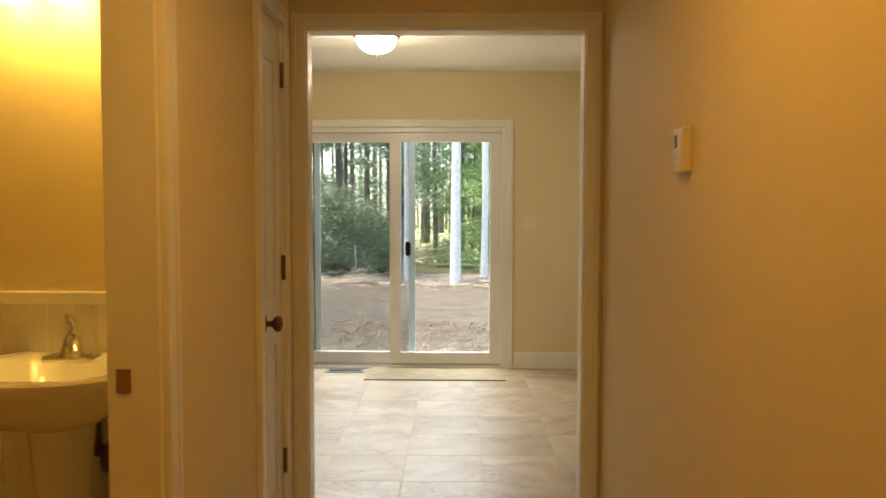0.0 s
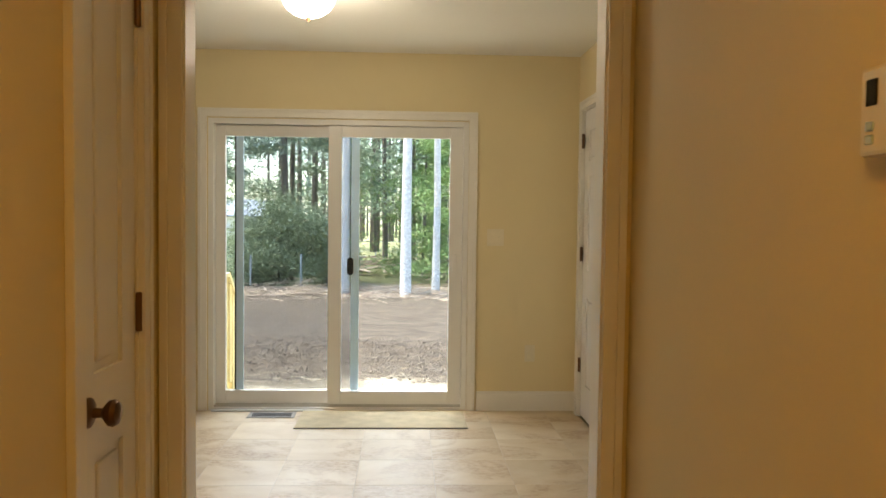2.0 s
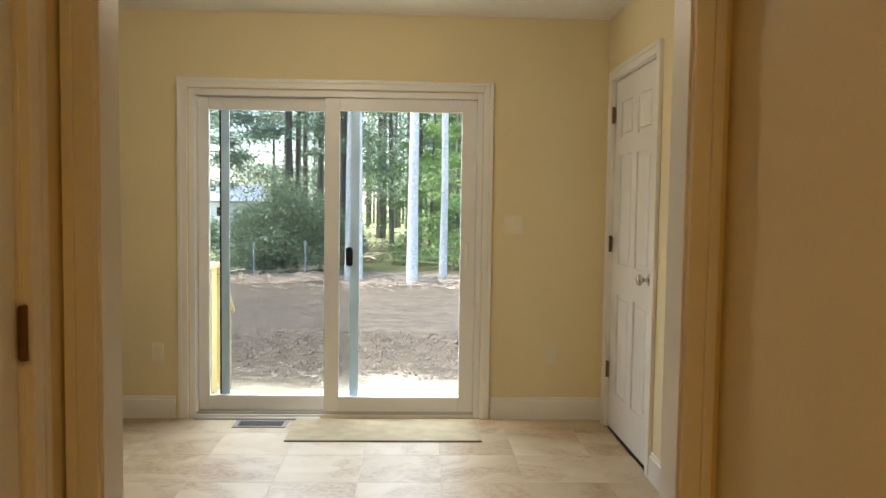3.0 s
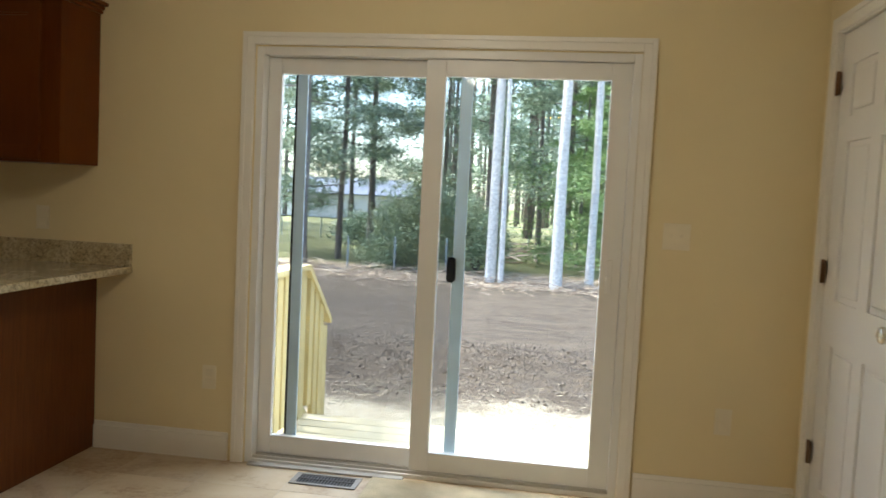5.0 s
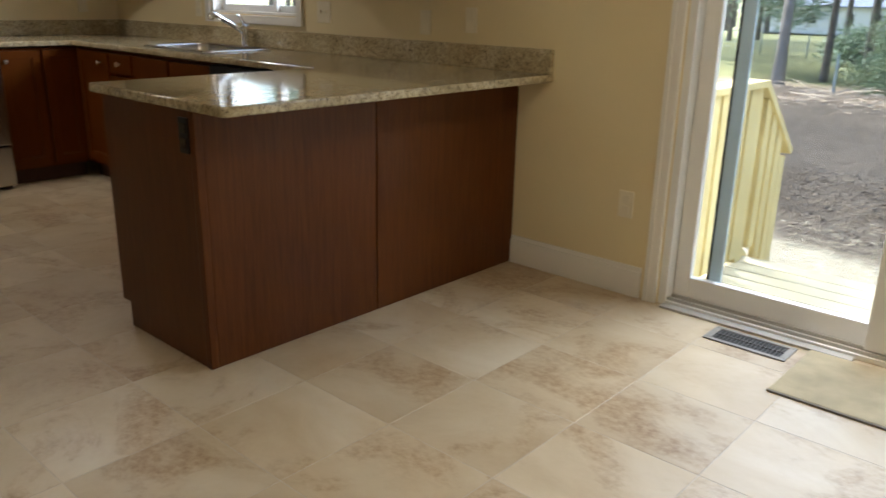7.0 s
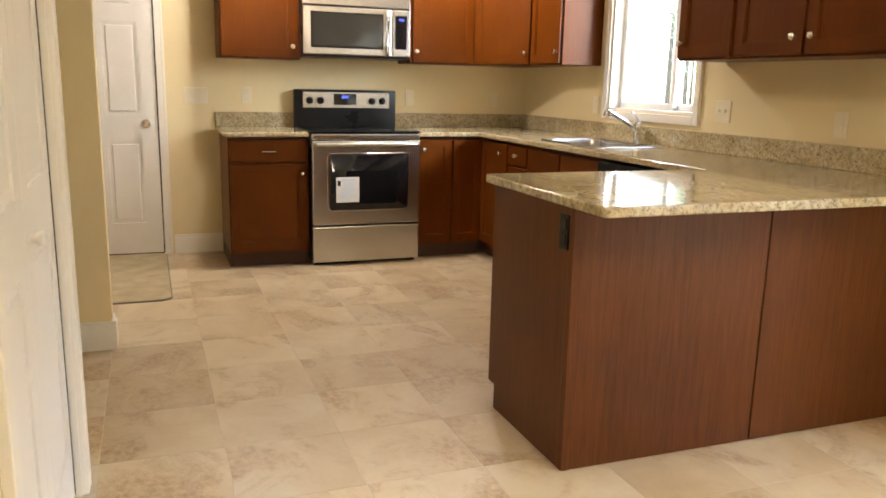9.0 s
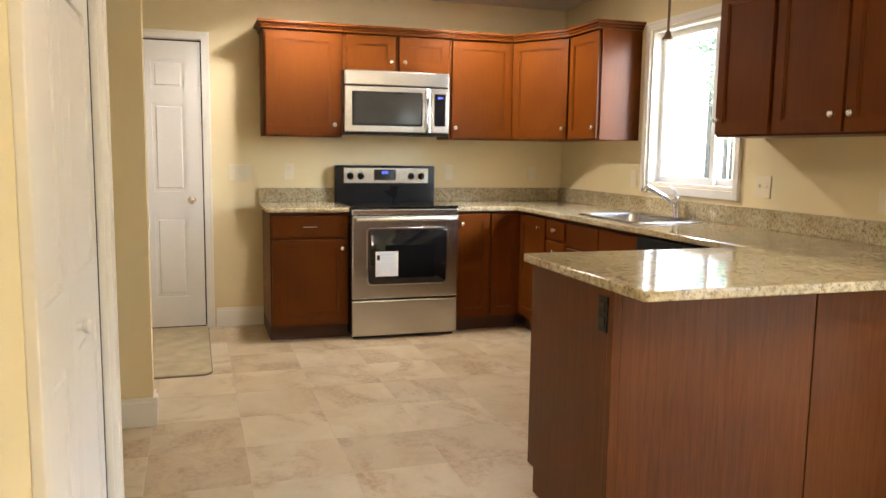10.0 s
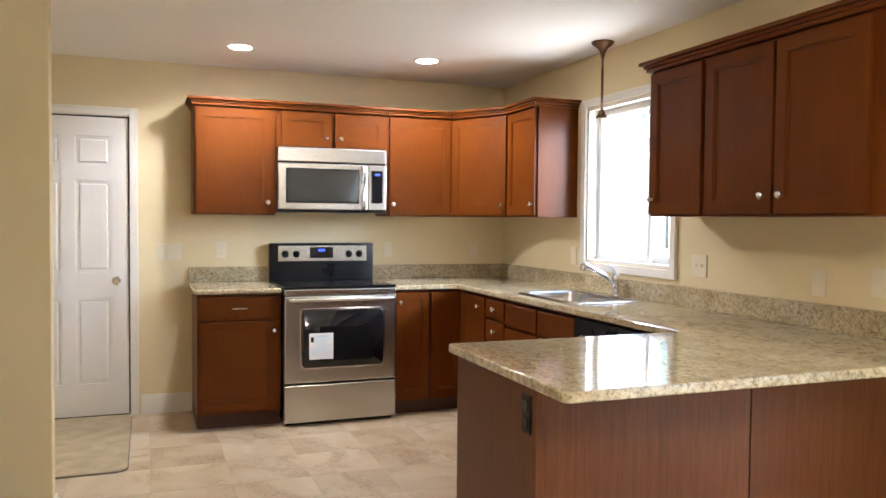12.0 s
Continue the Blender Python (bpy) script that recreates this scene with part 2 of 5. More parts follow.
# near-black colour for shade painted into door gaps and the floor vent
GAPSHADE = plain("painted_gap_shade", (0.012, 0.011, 0.01), 0.9, relief=0)
GLASS = pane_glass("window_glass", (0.96, 0.98, 0.97))
SCREEN = pane_glass("insect_screen", (0.80, 0.81, 0.82), 0.05)
ALU = plain("grey_aluminium", (0.56, 0.69, 0.79), 0.45, 0.0)
DECKW = wood("treated_pine", (0.42, 0.33, 0.14), (0.66, 0.56, 0.30), 0.75, (9, 9, 1.0))
DECKF = wood("treated_deck_boards", (0.5, 0.42, 0.26), (0.72, 0.64, 0.46), 0.75, (1.0, 9, 9))
GROUND = ground_mat()
BARK = plain("dark_bark", (0.15, 0.13, 0.115), 0.95, vary=0.4, scale=5, relief=1.0, fine=30)
GREYB = plain("grey_bark", (0.27, 0.25, 0.235), 0.95, vary=0.3, scale=9, relief=0.9, fine=40)
PALEB = plain("pale_grey_bark", (0.62, 0.61, 0.59), 0.9, vary=0.28, scale=14, relief=0.7, fine=60)
PINE = leafy("pine_needles", (0.14, 0.215, 0.15), (0.44, 0.53, 0.39))
SPRUCE = leafy("light_conifer", (0.12, 0.21, 0.07), (0.30, 0.43, 0.16))
SHRUB = leafy("shrub_leaves", (0.18, 0.235, 0.12), (0.48, 0.54, 0.33))
TWIG = leafy("dry_twigs", (0.18, 0.12, 0.075), (0.58, 0.47, 0.35))
CLOD = leafy("soil_clods", (0.055, 0.041, 0.028), (0.150, 0.114, 0.080))
STRAW = leafy("straw", (0.42, 0.35, 0.23), (0.80, 0.74, 0.58))
SIDING = plain("white_siding", (0.76, 0.77, 0.79), 0.7, vary=0.03)
ROOFM = plain("grey_shingles", (0.24, 0.27, 0.33), 0.9, vary=0.15)
GALV = plain("galvanised_steel", (0.34, 0.40, 0.43), 0.5, 0.5)
BULB = glow("lamp_glass", (1.0, 0.80, 0.50), BOWL)
LENS = glow("downlight_lens", (1.0, 0.92, 0.80), 3.8)
VANITY = glow("vanity_glass", (1.0, 0.62, 0.15), 8.4)
CLOCK = glow("blue_display", (0.06, 0.12, 1.0), 0.14, 0.01)
BULBD = glow("dining_lamp_glass", (1.0, 0.88, 0.68), BOWL * 1.9)
OVENG = plain("dark_oven_glass", (0.008, 0.008, 0.008), 0.09, vary=0.05, relief=0, spec=0.22)
SINKS = plain("satin_sink_steel", (0.58, 0.57, 0.55), 0.24, 1.0, vary=0.04, relief=0.02)
TRACK = plain("sill_aluminium", (0.50, 0.48, 0.43), 0.45, 0.2)


# ---- building helpers ----
def block(bm, lo, hi, bevel=0.0, m=None):
    """A box between two corners, its edges rounded off by bevel."""
    r = bmesh.ops.create_cube(bm, size=1.0)
    vs = r["verts"]
    for v in vs:
        v.co = Vector([(a + b) / 2 + c * (b - a) for a, b, c in zip(lo, hi, v.co)])
        if m:
            v.co = m @ v.co
    if bevel:
        es = list({e for v in vs for e in v.link_edges})
        bmesh.ops.bevel(bm, geom=es, offset=bevel, segments=2, affect="EDGES", profile=0.6)


def turned(bm, prof, at=(0, 0, 0), seg=24, m=None):
    """A solid of revolution about z from (radius, height) pairs."""
    rings = []
    for r, z in prof:
        ring = []
        for k in range(seg):
            a = 2 * math.pi * k / seg
            co = Vector((r * math.cos(a), r * math.sin(a), z))
            ring.append(bm.verts.new((m @ co if m else co) + Vector(at)))
        rings.append(ring)
    for a, b in zip(rings, rings[1:]):
        for k in range(seg):
            bm.faces.new((a[k], a[(k + 1) % seg], b[(k + 1) % seg], b[k]))
    for ring, flip in ((rings[0], True), (rings[-1], False)):
        bm.faces.new(list(reversed(ring)) if flip else ring)


def tube(bm, pts, radii, seg=10):
    """A pipe through points."""
    pts = [Vector(p) for p in pts]
    if not isinstance(radii, (list, tuple)):
        radii = [radii] * len(pts)
    rings = []
    for i, p in enumerate(pts):
        d = (pts[min(i + 1, len(pts) - 1)] - pts[max(i - 1, 0)]).normalized()
        q = d.to_track_quat("Z", "Y")
        rings.append([bm.verts.new(p + q @ Vector((radii[i] * math.cos(2 * math.pi * k / seg), radii[i] * math.sin(2 * math.pi * k / seg), 0))) for k in range(seg)])
    for a, b in zip(rings, rings[1:]):
        for k in range(seg):
            bm.faces.new((a[k], a[(k + 1) % seg], b[(k + 1) % seg], b[k]))
    bm.faces.new(list(reversed(rings[0])))
    bm.faces.new(rings[-1])


def mesh_of(name, bm, material, smooth=False):
    bmesh.ops.recalc_face_normals(bm, faces=bm.faces)
    me = bpy.data.meshes.new(name)
    bm.to_mesh(me)
    bm.free()
    me.materials.append(material)
    if smooth:
        for f in me.polygons:
            f.use_smooth = True
        me.set_sharp_from_angle(angle=radians(38))
    return me


def part(name, bm, material, parent=None, label="", smooth=False):
    ob = new(name, mesh_of(name, bm, material, smooth))
    if parent:
        ob.parent = parent
    if label:
        tagged(ob, label)
    return ob


def boxes(name, spans, material, parent=None, label="", bevel=0.0):
    bm = bmesh.new()
    for lo, hi in spans:
        block(bm, lo, hi, bevel)
    return part(name, bm, material, parent, label)


def thing(name, m, label, category, group=""):
    ob = new(name)
    ob.empty_display_size = 0.1
    ob.matrix_basis = m
    return tagged(ob, label, category, group)


def structure(name, spans, material, label="", bevel=0.0):
    return tagged(boxes(name, spans, material, None, label, bevel), kind="structure")


def holed(axis, a0, a1, b0, b1, z0, z1, holes):
    """Boxes of a wall that runs along an axis from a0 to a1, b0 to b1 thick, round holes (from, to, bottom, top)."""
    out, cuts = [], sorted({a0, a1, *[h[0] for h in holes], *[h[1] for h in holes]})
    for p, q in zip(cuts, cuts[1:]):
        spans = [(z0, z1)]
        for h in holes:
            if h[0] <= p and q <= h[1]:
                spans = [(z0, h[2]), (h[3], z1)]
        for s, e in spans:
            if e - s > 1e-4:
                lo, hi = ((p, b0, s), (q, b1, e)) if axis == "x" else ((b0, p, s), (b1, q, e))
                out.append((lo, hi))
    return out


# ---- rooms ----
H = 2.44
WX, NE, BY, EX = -4.60, 2.515, -3.135, 4.4
BT = 0.095
HL, HR = 0.677, 1.957
DL, DR, DT = 0.750, 1.875, 2.05
structure("wall_north", holed("x", WX - 0.15, EX, 0.0, 0.15, -0.5, H, [(0.0, 1.76, 0.0, 1.985), (-3.30, -2.41, 1.105, 2.10)]), PAINT, "cream painted wall with patio door and sink window")
structure("wall_west", holed("y", -4.5, 0.0, WX - 0.12, WX, -0.1, H, [(-3.595, -2.805, 0.0, 2.065)]), PAINT, "cream painted wall behind the stove")
structure("wall_pantry", holed("x", -1.20, HL - 0.12, BY - BT, BY, -0.1, H, [(-1.12, -0.04, 0.0, 2.045)]), PAINT, "cream painted wall with folding closet door")
structure("wall_passage_west", [((-2.62, -4.5, -0.1), (-2.505, -3.095, H))], PAINT, "cream painted wall end at a side passage")
structure("wall_passage_east", [((-1.32, -4.5, -0.1), (-1.20, BY, H))], PAINT)
structure("wall_doorway", holed("x", HL - 0.12, HR + 0.12, BY - BT, BY, -0.1, H, [(DL - 0.012, DR + 0.012, -0.1, DT + 0.012)]), PAINT, "cream painted wall with cased opening")
structure("wall_south_east", [((HR + 0.12, BY - BT, -0.1), (EX, BY, H))], PAINT)
structure("wall_east", [((EX, BY - BT, -0.1), (EX + 0.12, 0.0, H))], PAINT)
structure("wall_closet", holed("y", -1.262, 0.0, NE, NE + 0.12, -0.1, H, [(-1.0, -0.14, 0.0, 2.065)]), PAINT, "cream painted wall with closet door")
structure("wall_closet_side", [((NE + 0.12, -1.262, -0.1), (EX, -1.14, H))], PAINT, "cream painted closet side wall")
structure("wall_hall_left", holed("y", -7.6, BY - BT, HL - 0.12, HL, -0.1, H, [(-3.755, -3.38, 0.0, 2.045), (-5.476, -4.656, 0.0, 2.03)]), PAINT, "hallway wall with closet and bathroom doors")
structure("wall_hall_right", [((HR, -7.6, -0.1), (HR + 0.12, BY - BT, H))], PAINT, "plain hallway wall")
structure("wall_hall_end", [((HL - 0.12, -7.72, -0.1), (HR + 0.12, -7.6, H))], PAINT)
structure("wall_nook", [((WX - 0.12, -4.62, -0.1), (-1.20, -4.5, H))], PAINT)
structure("wall_bath_north", [((-1.2, -3.96, -0.1), (HL - 0.12, -3.86, H))], PAINT, "bathroom wall above wainscot")
structure("wall_bath_west", [((-1.3, -6.1, -0.1), (-1.2, -3.86, H))], PAINT)
structure("wall_bath_south", [((-1.3, -6.2, -0.1), (HL - 0.12, -6.1, H))], PAINT)
structure("ceiling", [((WX - 0.15, -7.8, H), (EX + 0.2, 0.15, H + 0.12))], CEIL, "flat white ceiling")
structure("roof", [((WX - 0.6, -8.2, H + 0.4), (EX + 0.6, 0.5, H + 0.55))], ROOFM, "grey shingle roof")
floor = structure("floor", [((WX - 0.1, -4.6, -0.12), (EX, 0.02, -0.0007))], GROUT, "beige stone tile floor")
structure("floor_hall", [((-1.3, -7.7, -0.12), (HR + 0.1, BY - BT - 0.03, -0.001))], HALLF, "brown hallway floor")


# ---- trim ----
def baseboard(spans):
    bm = bmesh.new()
    for lo, hi in spans:
        block(bm, lo, (hi[0], hi[1], 0.115))
        cx = [lo[0], lo[1], 0.115]
        ch = [hi[0], hi[1], 0.135]
        if hi[0] - lo[0] > hi[1] - lo[1]:
            if lo[1] < -1.0:
                ch[1] = lo[1] + 0.008
            else:
                cx[1] = hi[1] - 0.008
        else:
            cx[0], ch[0] = (lo[0], lo[0] + 0.008) if lo[0] < 0 else (hi[0] - 0.008, hi[0])
        block(bm, cx, ch)
    return tagged(part("baseboard", bm, TRIM, None, "white painted baseboard"), kind="structure")


baseboard([((-0.787, -0.016, 0), (-0.086, 0, 0)), ((1.83, -0.016, 0), (NE - 0.001, 0, 0))])
baseboard([((WX, -2.752, 0), (WX + 0.016, -2.41, 0))])
baseboard([((0.026, BY, 0), (DL - 0.072, BY + 0.016, 0))])
baseboard([((-2.505, -4.48, 0), (-2.489, -3.079, 0))])
baseboard([((-2.636, -3.095, 0), (-2.505, -3.079, 0))])
baseboard([((-2.636, -4.48, 0), (-2.62, -3.095, 0))])
baseboard([((NE - 0.016, -1.262, 0), (NE, -1.057, 0))])
baseboard([((NE - 0.016, -1.278, 0), (EX, -1.262, 0))])
baseboard([((HL, -4.555, 0), (HL + 0.016, -3.875, 0))])


def casing(name, axis, face, side, a0, a1, top, w=0.07, d=0.02, bottom=None):
    """Flat trim with a raised outer bead round an opening, on the side (+1 or -1) of a wall's face."""
    bm = bmesh.new()
    z0 = bottom if bottom is not None else 0.0

    def slab(p, q, s, e, dd):
        b0, b1 = sorted((face, face + side * dd))
        block(bm, *(((p, b0, s), (q, b1, e)) if axis == "x" else ((b0, p, s), (b1, q, e))), 0.003)
    lo_z = z0 - (w if bottom is not None else 0)
    slab(a0 - w + 0.022, a0 - 0.006, lo_z, top + w - 0.022, d * 0.88)
    slab(a1 + 0.006, a1 + w - 0.022, lo_z, top + w - 0.022, d * 0.88)
    slab(a0 - 0.006, a1 + 0.006, top + 0.006, top + w - 0.022, d * 0.88)
    slab(a0 - w, a0 - w + 0.022, lo_z, top + w, d)
    slab(a1 + w - 0.022, a1 + w, lo_z, top + w, d)
    slab(a0 - w + 0.022, a1 + w - 0.022, top + w - 0.022, top + w, d)
    if bottom is not None:
        slab(a0 - 0.006, a1 + 0.006, z0 - w, z0 - 0.006, d * 0.88)
    return tagged(part(name, bm, TRIM, None, "white painted trim round an opening"), kind="structure")


def jamb(name, axis, b0, b1, a0, a1, top, t=0.018):
    bm = bmesh.new()
    for p, q, s, e in ((a0 - 0.001, a0 + t, 0, top - t), (a1 - t, a1 + 0.001, 0, top - t), (a0 - 0.001, a1 + 0.001, top - t, top + 0.001)):
        block(bm, *(((p, b0, s), (q, b1, e)) if axis == "x" else ((b0, p, s), (b1, q, e))), 0.002)
    return tagged(part(name, bm, TRIM, None, "white painted jamb lining"), kind="structure")


casing("trim_doorway_hall", "x", BY - BT, -1, DL, DR, DT, 0.066)
casing("trim_doorway_kitchen", "x", BY, 1, DL, DR, DT, 0.066)
jamb("trim_doorway_jamb", "x", BY - BT - 0.003, BY + 0.003, DL - 0.012, DR + 0.012, DT + 0.012, 0.012)
casing("trim_patio", "x", 0.0, -1, 0.0, 1.755, 1.985, 0.064, 0.022)
casing("trim_window", "x", 0.0, -1, -3.30, -2.41, 2.10, 0.056, 0.02, 1.105)
casing("trim_west_door", "y", WX, 1, -3.58, -2.825, 2.05, 0.06)
casing("trim_pantry", "x", BY, 1, -1.105, -0.055, 2.03, 0.08)
casing("trim_closet", "y", NE, -1, -0.985, -0.155, 2.05, 0.066)
casing("trim_hall_closet", "y", HL, 1, -3.74, -3.395, 2.03, 0.066)
jamb("trim_hall_closet_jamb", "y", HL - 0.118, HL + 0.001, -3.754, -3.381, 2.044, 0.013)
jamb("trim_pantry_jamb", "x", BY - BT + 0.002, BY + 0.001, -1.119, -0.041, 2.044, 0.013)
jamb("trim_west_jamb", "y", WX - 0.118, WX + 0.001, -3.594, -2.806, 2.064, 0.013)
jamb("trim_closet_jamb", "y", NE - 0.001, NE + 0.118, -0.999, -0.141, 2.064, 0.013)
casing("trim_bath", "y", HL, 1, -5.476, -4.656, 2.03, 0.075)
jamb("trim_bath_jamb", "y", HL - 0.122, HL + 0.002, -5.476, -4.656, 2.03)
boxes("strike_plate", [((0.578, -4.678, 0.905), (0.611, -4.674, 0.960))], COPPER, None, "", 0.0)
tagged(bpy.data.objects["strike_plate"], "dark bronze door strike plate on a white jamb", "strike plate")


# ---- doors ----
def door_leaf(w, h, cols, rows, t=0.035):
    """A moulded panel door: x from 0 to w, front towards -y. cols and rows: spans of the panels."""
    bm = bmesh.new()
    xs = sorted({0, w, *[c for s in cols for c in s]})
    zs = sorted({0, h, *[r for s in rows for r in s]})
    for x0, x1 in zip(xs, xs[1:]):
        for z0, z1 in zip(zs, zs[1:]):
            if (x0, x1) in cols and (z0, z1) in rows:
                block(bm, (x0, -t + 0.010, z0), (x1, 0, z1))
                block(bm, (x0 + 0.022, -t + 0.002, z0 + 0.022), (x1 - 0.022, -t + 0.014, z1 - 0.022), 0.008)
            else:
                block(bm, (x0, -t, z0), (x1, 0, z1))
    return bm


def knob(parent, at, material, m=None):
    bm = bmesh.new()
    turn = pose(0, 0, 0, 90, 0, 0)
    turned(bm, [(0.032, 0), (0.032, 0.006), (0.026, 0.010), (0.011, 0.014), (0.010, 0.032), (0.018, 0.038), (0.027, 0.046), (0.029, 0.055), (0.024, 0.064), (0.012, 0.069)], seg=20, m=turn)
    for v in bm.verts:
        v.co += Vector(at)
    return part("knob", bm, material, parent, smooth=True)


def hinges(parent, x, t, zs, material):
    for z in zs:
        bm = bmesh.new()
        turned(bm, [(0.007, -0.048), (0.007, 0.048)], (x, -t - 0.006, z), 12)
        block(bm, (x - 0.006, -t - 0.004, z - 0.045), (x + 0.022, -t + 0.001, z + 0.045))
        part("hinge", bm, material, parent)


ROWS = [(0.22, 0.80), (0.98, 1.60), (1.70, 1.90)]
d = thing("door_west", pose(WX - 0.038, -3.577, 0.012, 0, 0, 90), "closed white six panel interior door in the kitchen wall", "door")
part("leaf", door_leaf(0.748, 2.028, [(0.11, 0.33), (0.42, 0.64)], ROWS), DOORW, d)
# solid dark strips paint the shade in the gap round the leaf
boxes("shadow_gap", [((0.7485, -0.030, 0), (0.7575, 0.0, 2.0285)), ((0.0, -0.030, 2.0285), (0.7575, 0.0, 2.0385))], GAPSHADE, d)
knob(d, (0.675, -0.035, 0.92), NICKEL)
# dark strip stands for the shade under the leaf
boxes("threshold_gap", [((-0.004, -0.02, -0.014), (0.75, 0.03, -0.002))], GAPSHADE, d)

d = thing("door_closet", pose(NE + 0.045, -0.158, 0.012, 0, 0, -90), "closed white six panel closet door beside the patio door", "door")
part("leaf", door_leaf(0.823, 2.034, [(0.12, 0.36), (0.455, 0.70)], ROWS), DOORW, d)
knob(d, (0.75, -0.035, 0.945), NICKEL)
hinges(d, 0.004, 0.045, (0.34, 1.087, 1.84), BRONZE)
# shade below the closet leaf, put in as a dark strip
boxes("threshold_gap", [((-0.004, -0.02, -0.014), (0.82, 0.03, -0.002))], GAPSHADE, d)

d = thing("door_hall_closet", pose(HL - 0.04, -3.7375, 0.012, 0, 0, 90), "closed narrow white panel door in the hallway", "door")
part("leaf", door_leaf(0.339, 2.014, [(0.085, 0.255)], [(0.22, 0.80), (0.98, 1.86)]), DOORW, d)
knob(d, (0.048, -0.035, 0.906), BRONZE)
hinges(d, 0.338, 0.04, (0.32, 1.085, 1.83), BRONZE)

d = thing("door_pantry", pose(-0.060, BY - 0.050, 0.015, 0, 0, 180), "closed white folding closet door with moulded panels", "door")
for k in (0, 1):
    leaf = part("leaf", door_leaf(0.513, 2.0, [(0.095, 0.418)], [(0.18, 0.82), (0.98, 1.62), (1.70, 1.88)], 0.03), DOORW, d)
    leaf.location = (0.002 + k * 0.517, 0, 0)
bm = bmesh.new()
turned(bm, [(0.010, 0), (0.009, 0.012), (0.016, 0.018), (0.018, 0.026), (0.012, 0.033)], seg=16, m=pose(0, 0, 0, 90, 0, 0))
for v in bm.verts:
    v.co += Vector((0.587, -0.03, 0.868))
part("knob", bm, DOORW, d, "small white round knob", smooth=True)
# dark strips colour in the shade at the fold and the far jamb
boxes("shadow_gap", [((0.516, -0.024, 0), (0.5185, 0.0, 2.0)), ((1.0325, -0.0315, 0), (1.0445, 0.0, 2.0))], GAPSHADE, d)


# ---- patio door ----
pd = thing("patio_door", pose(0, 0, 0), "white vinyl sliding glass patio door with insect screen", "sliding door")
boxes("frame", [((0, 0.0, 0), (0.035, 0.13, 1.985)), ((1.725, 0.0, 0), (1.76, 0.13, 1.985)), ((0.035, 0.0, 1.948), (1.725, 0.13, 1.985)), ((0.035, 0.0, 0), (1.725, 0.13, 0.02))], VINYL, pd, "", 0.003)
boxes("track", [((0.035, 0.012, 0.02), (1.725, 0.018, 0.034)), ((0.035, 0.058, 0.02), (1.725, 0.064, 0.034)), ((0.035, 0.108, 0.02), (1.725, 0.113, 0.034))], TRACK, pd)


def sash(name, x0, x1, y0, y1, z0, z1, sx, bot, topw, parent):
    s = boxes(name, [((x0, y0, z0), (x0 + sx, y1, z1)), ((x1 - sx, y0, z0), (x1, y1, z1)), ((x0 + sx, y0, z0), (x1 - sx, y1, z0 + bot)), ((x0 + sx, y0, z1 - topw), (x1 - sx, y1, z1))], VINYL, parent, "", 0.004)
    g = boxes("pane", [((x0 + sx - 0.005, (y0 + y1) / 2 - 0.003, z0 + bot - 0.005), (x1 - sx + 0.005, (y0 + y1) / 2 + 0.003, z1 - topw + 0.005))], GLASS, s)
    g.visible_shadow = False
    return s


sash("fixed_panel", 0.037, 0.875, 0.062, 0.098, 0.034, 1.946, 0.066, 0.09, 0.075, pd)
slide = sash("sliding_panel", 0.805, 1.723, 0.020, 0.056, 0.036, 1.946, 0.09, 0.09, 0.075, pd)
boxes("latch", [((1.66, 0.004, 0.93), (1.685, 0.02, 1.08))], VINYL, slide, "white vinyl door latch", 0.004)
scr = boxes("screen_frame", [((0.165, 0.112, 0.034), (0.215, 0.126, 1.946)), ((0.955, 0.112, 0.034), (1.01, 0.126, 1.946)), ((0.215, 0.112, 0.034), (0.955, 0.126, 0.09)), ((0.215, 0.112, 1.90), (0.955, 0.126, 1.946))], ALU, pd, "grey aluminium screen frame", 0.002)
boxes("gasket", [((0.155, 0.112, 0.034), (0.165, 0.126, 1.946))], BLACKP, scr)
boxes("mesh", [((0.215, 0.118, 0.09), (0.955, 0.120, 1.90))], SCREEN, scr).visible_shadow = False
bm = bmesh.new()
block(bm, (0.930, 0.092, 0.925), (0.972, 0.113, 1.045))
bmesh.ops.bevel(bm, geom=[e for e in bm.edges if abs(e.verts[0].co.y - e.verts[1].co.y) > 0.01], offset=0.019, segments=5, affect="EDGES", profile=0.5)
part("screen_handle", bm, BLACKP, scr, "black plastic handle", smooth=True)
boxes("sill_strip", [((0.03, -0.045, 0.0), (0.79, -0.002, 0.010))], TRACK, pd, "", 0.003)

# ---- sink window ----
win = thing("window_sink", pose(0, 0, 0), "white vinyl slider window above the sink", "window")
boxes("jamb", [((-3.30, 0.0, 1.105), (-3.285, 0.15, 2.10)), ((-2.425, 0.0, 1.105), (-2.41, 0.15, 2.10)), ((-3.285, 0.0, 2.085), (-2.425, 0.15, 2.10)), ((-3.285, -0.0, 1.105), (-2.425, 0.15, 1.12))], TRIM, win)
for x0, x1, y0 in ((-3.285, -2.695, 0.07), (-2.735, -2.425, 0.10)):
    sash("sash", x0, x1, y0, y0 + 0.028, 1.12, 2.085, 0.04, 0.04, 0.04, win)


# ---- kitchen cabinets ----
def cab_knob(parent, x, z, y=-0.02):
    bm = bmesh.new()
    turned(bm, [(0.008, 0), (0.006, 0.010), (0.013, 0.016), (0.016, 0.022), (0.012, 0.028), (0.004, 0.030)], seg=14, m=pose(0, 0, 0, 90, 0, 0))
    for v in bm.verts:
        v.co += Vector((x, y, z))
    part("knob", bm, NICKEL, parent, "satin nickel knob", smooth=True)


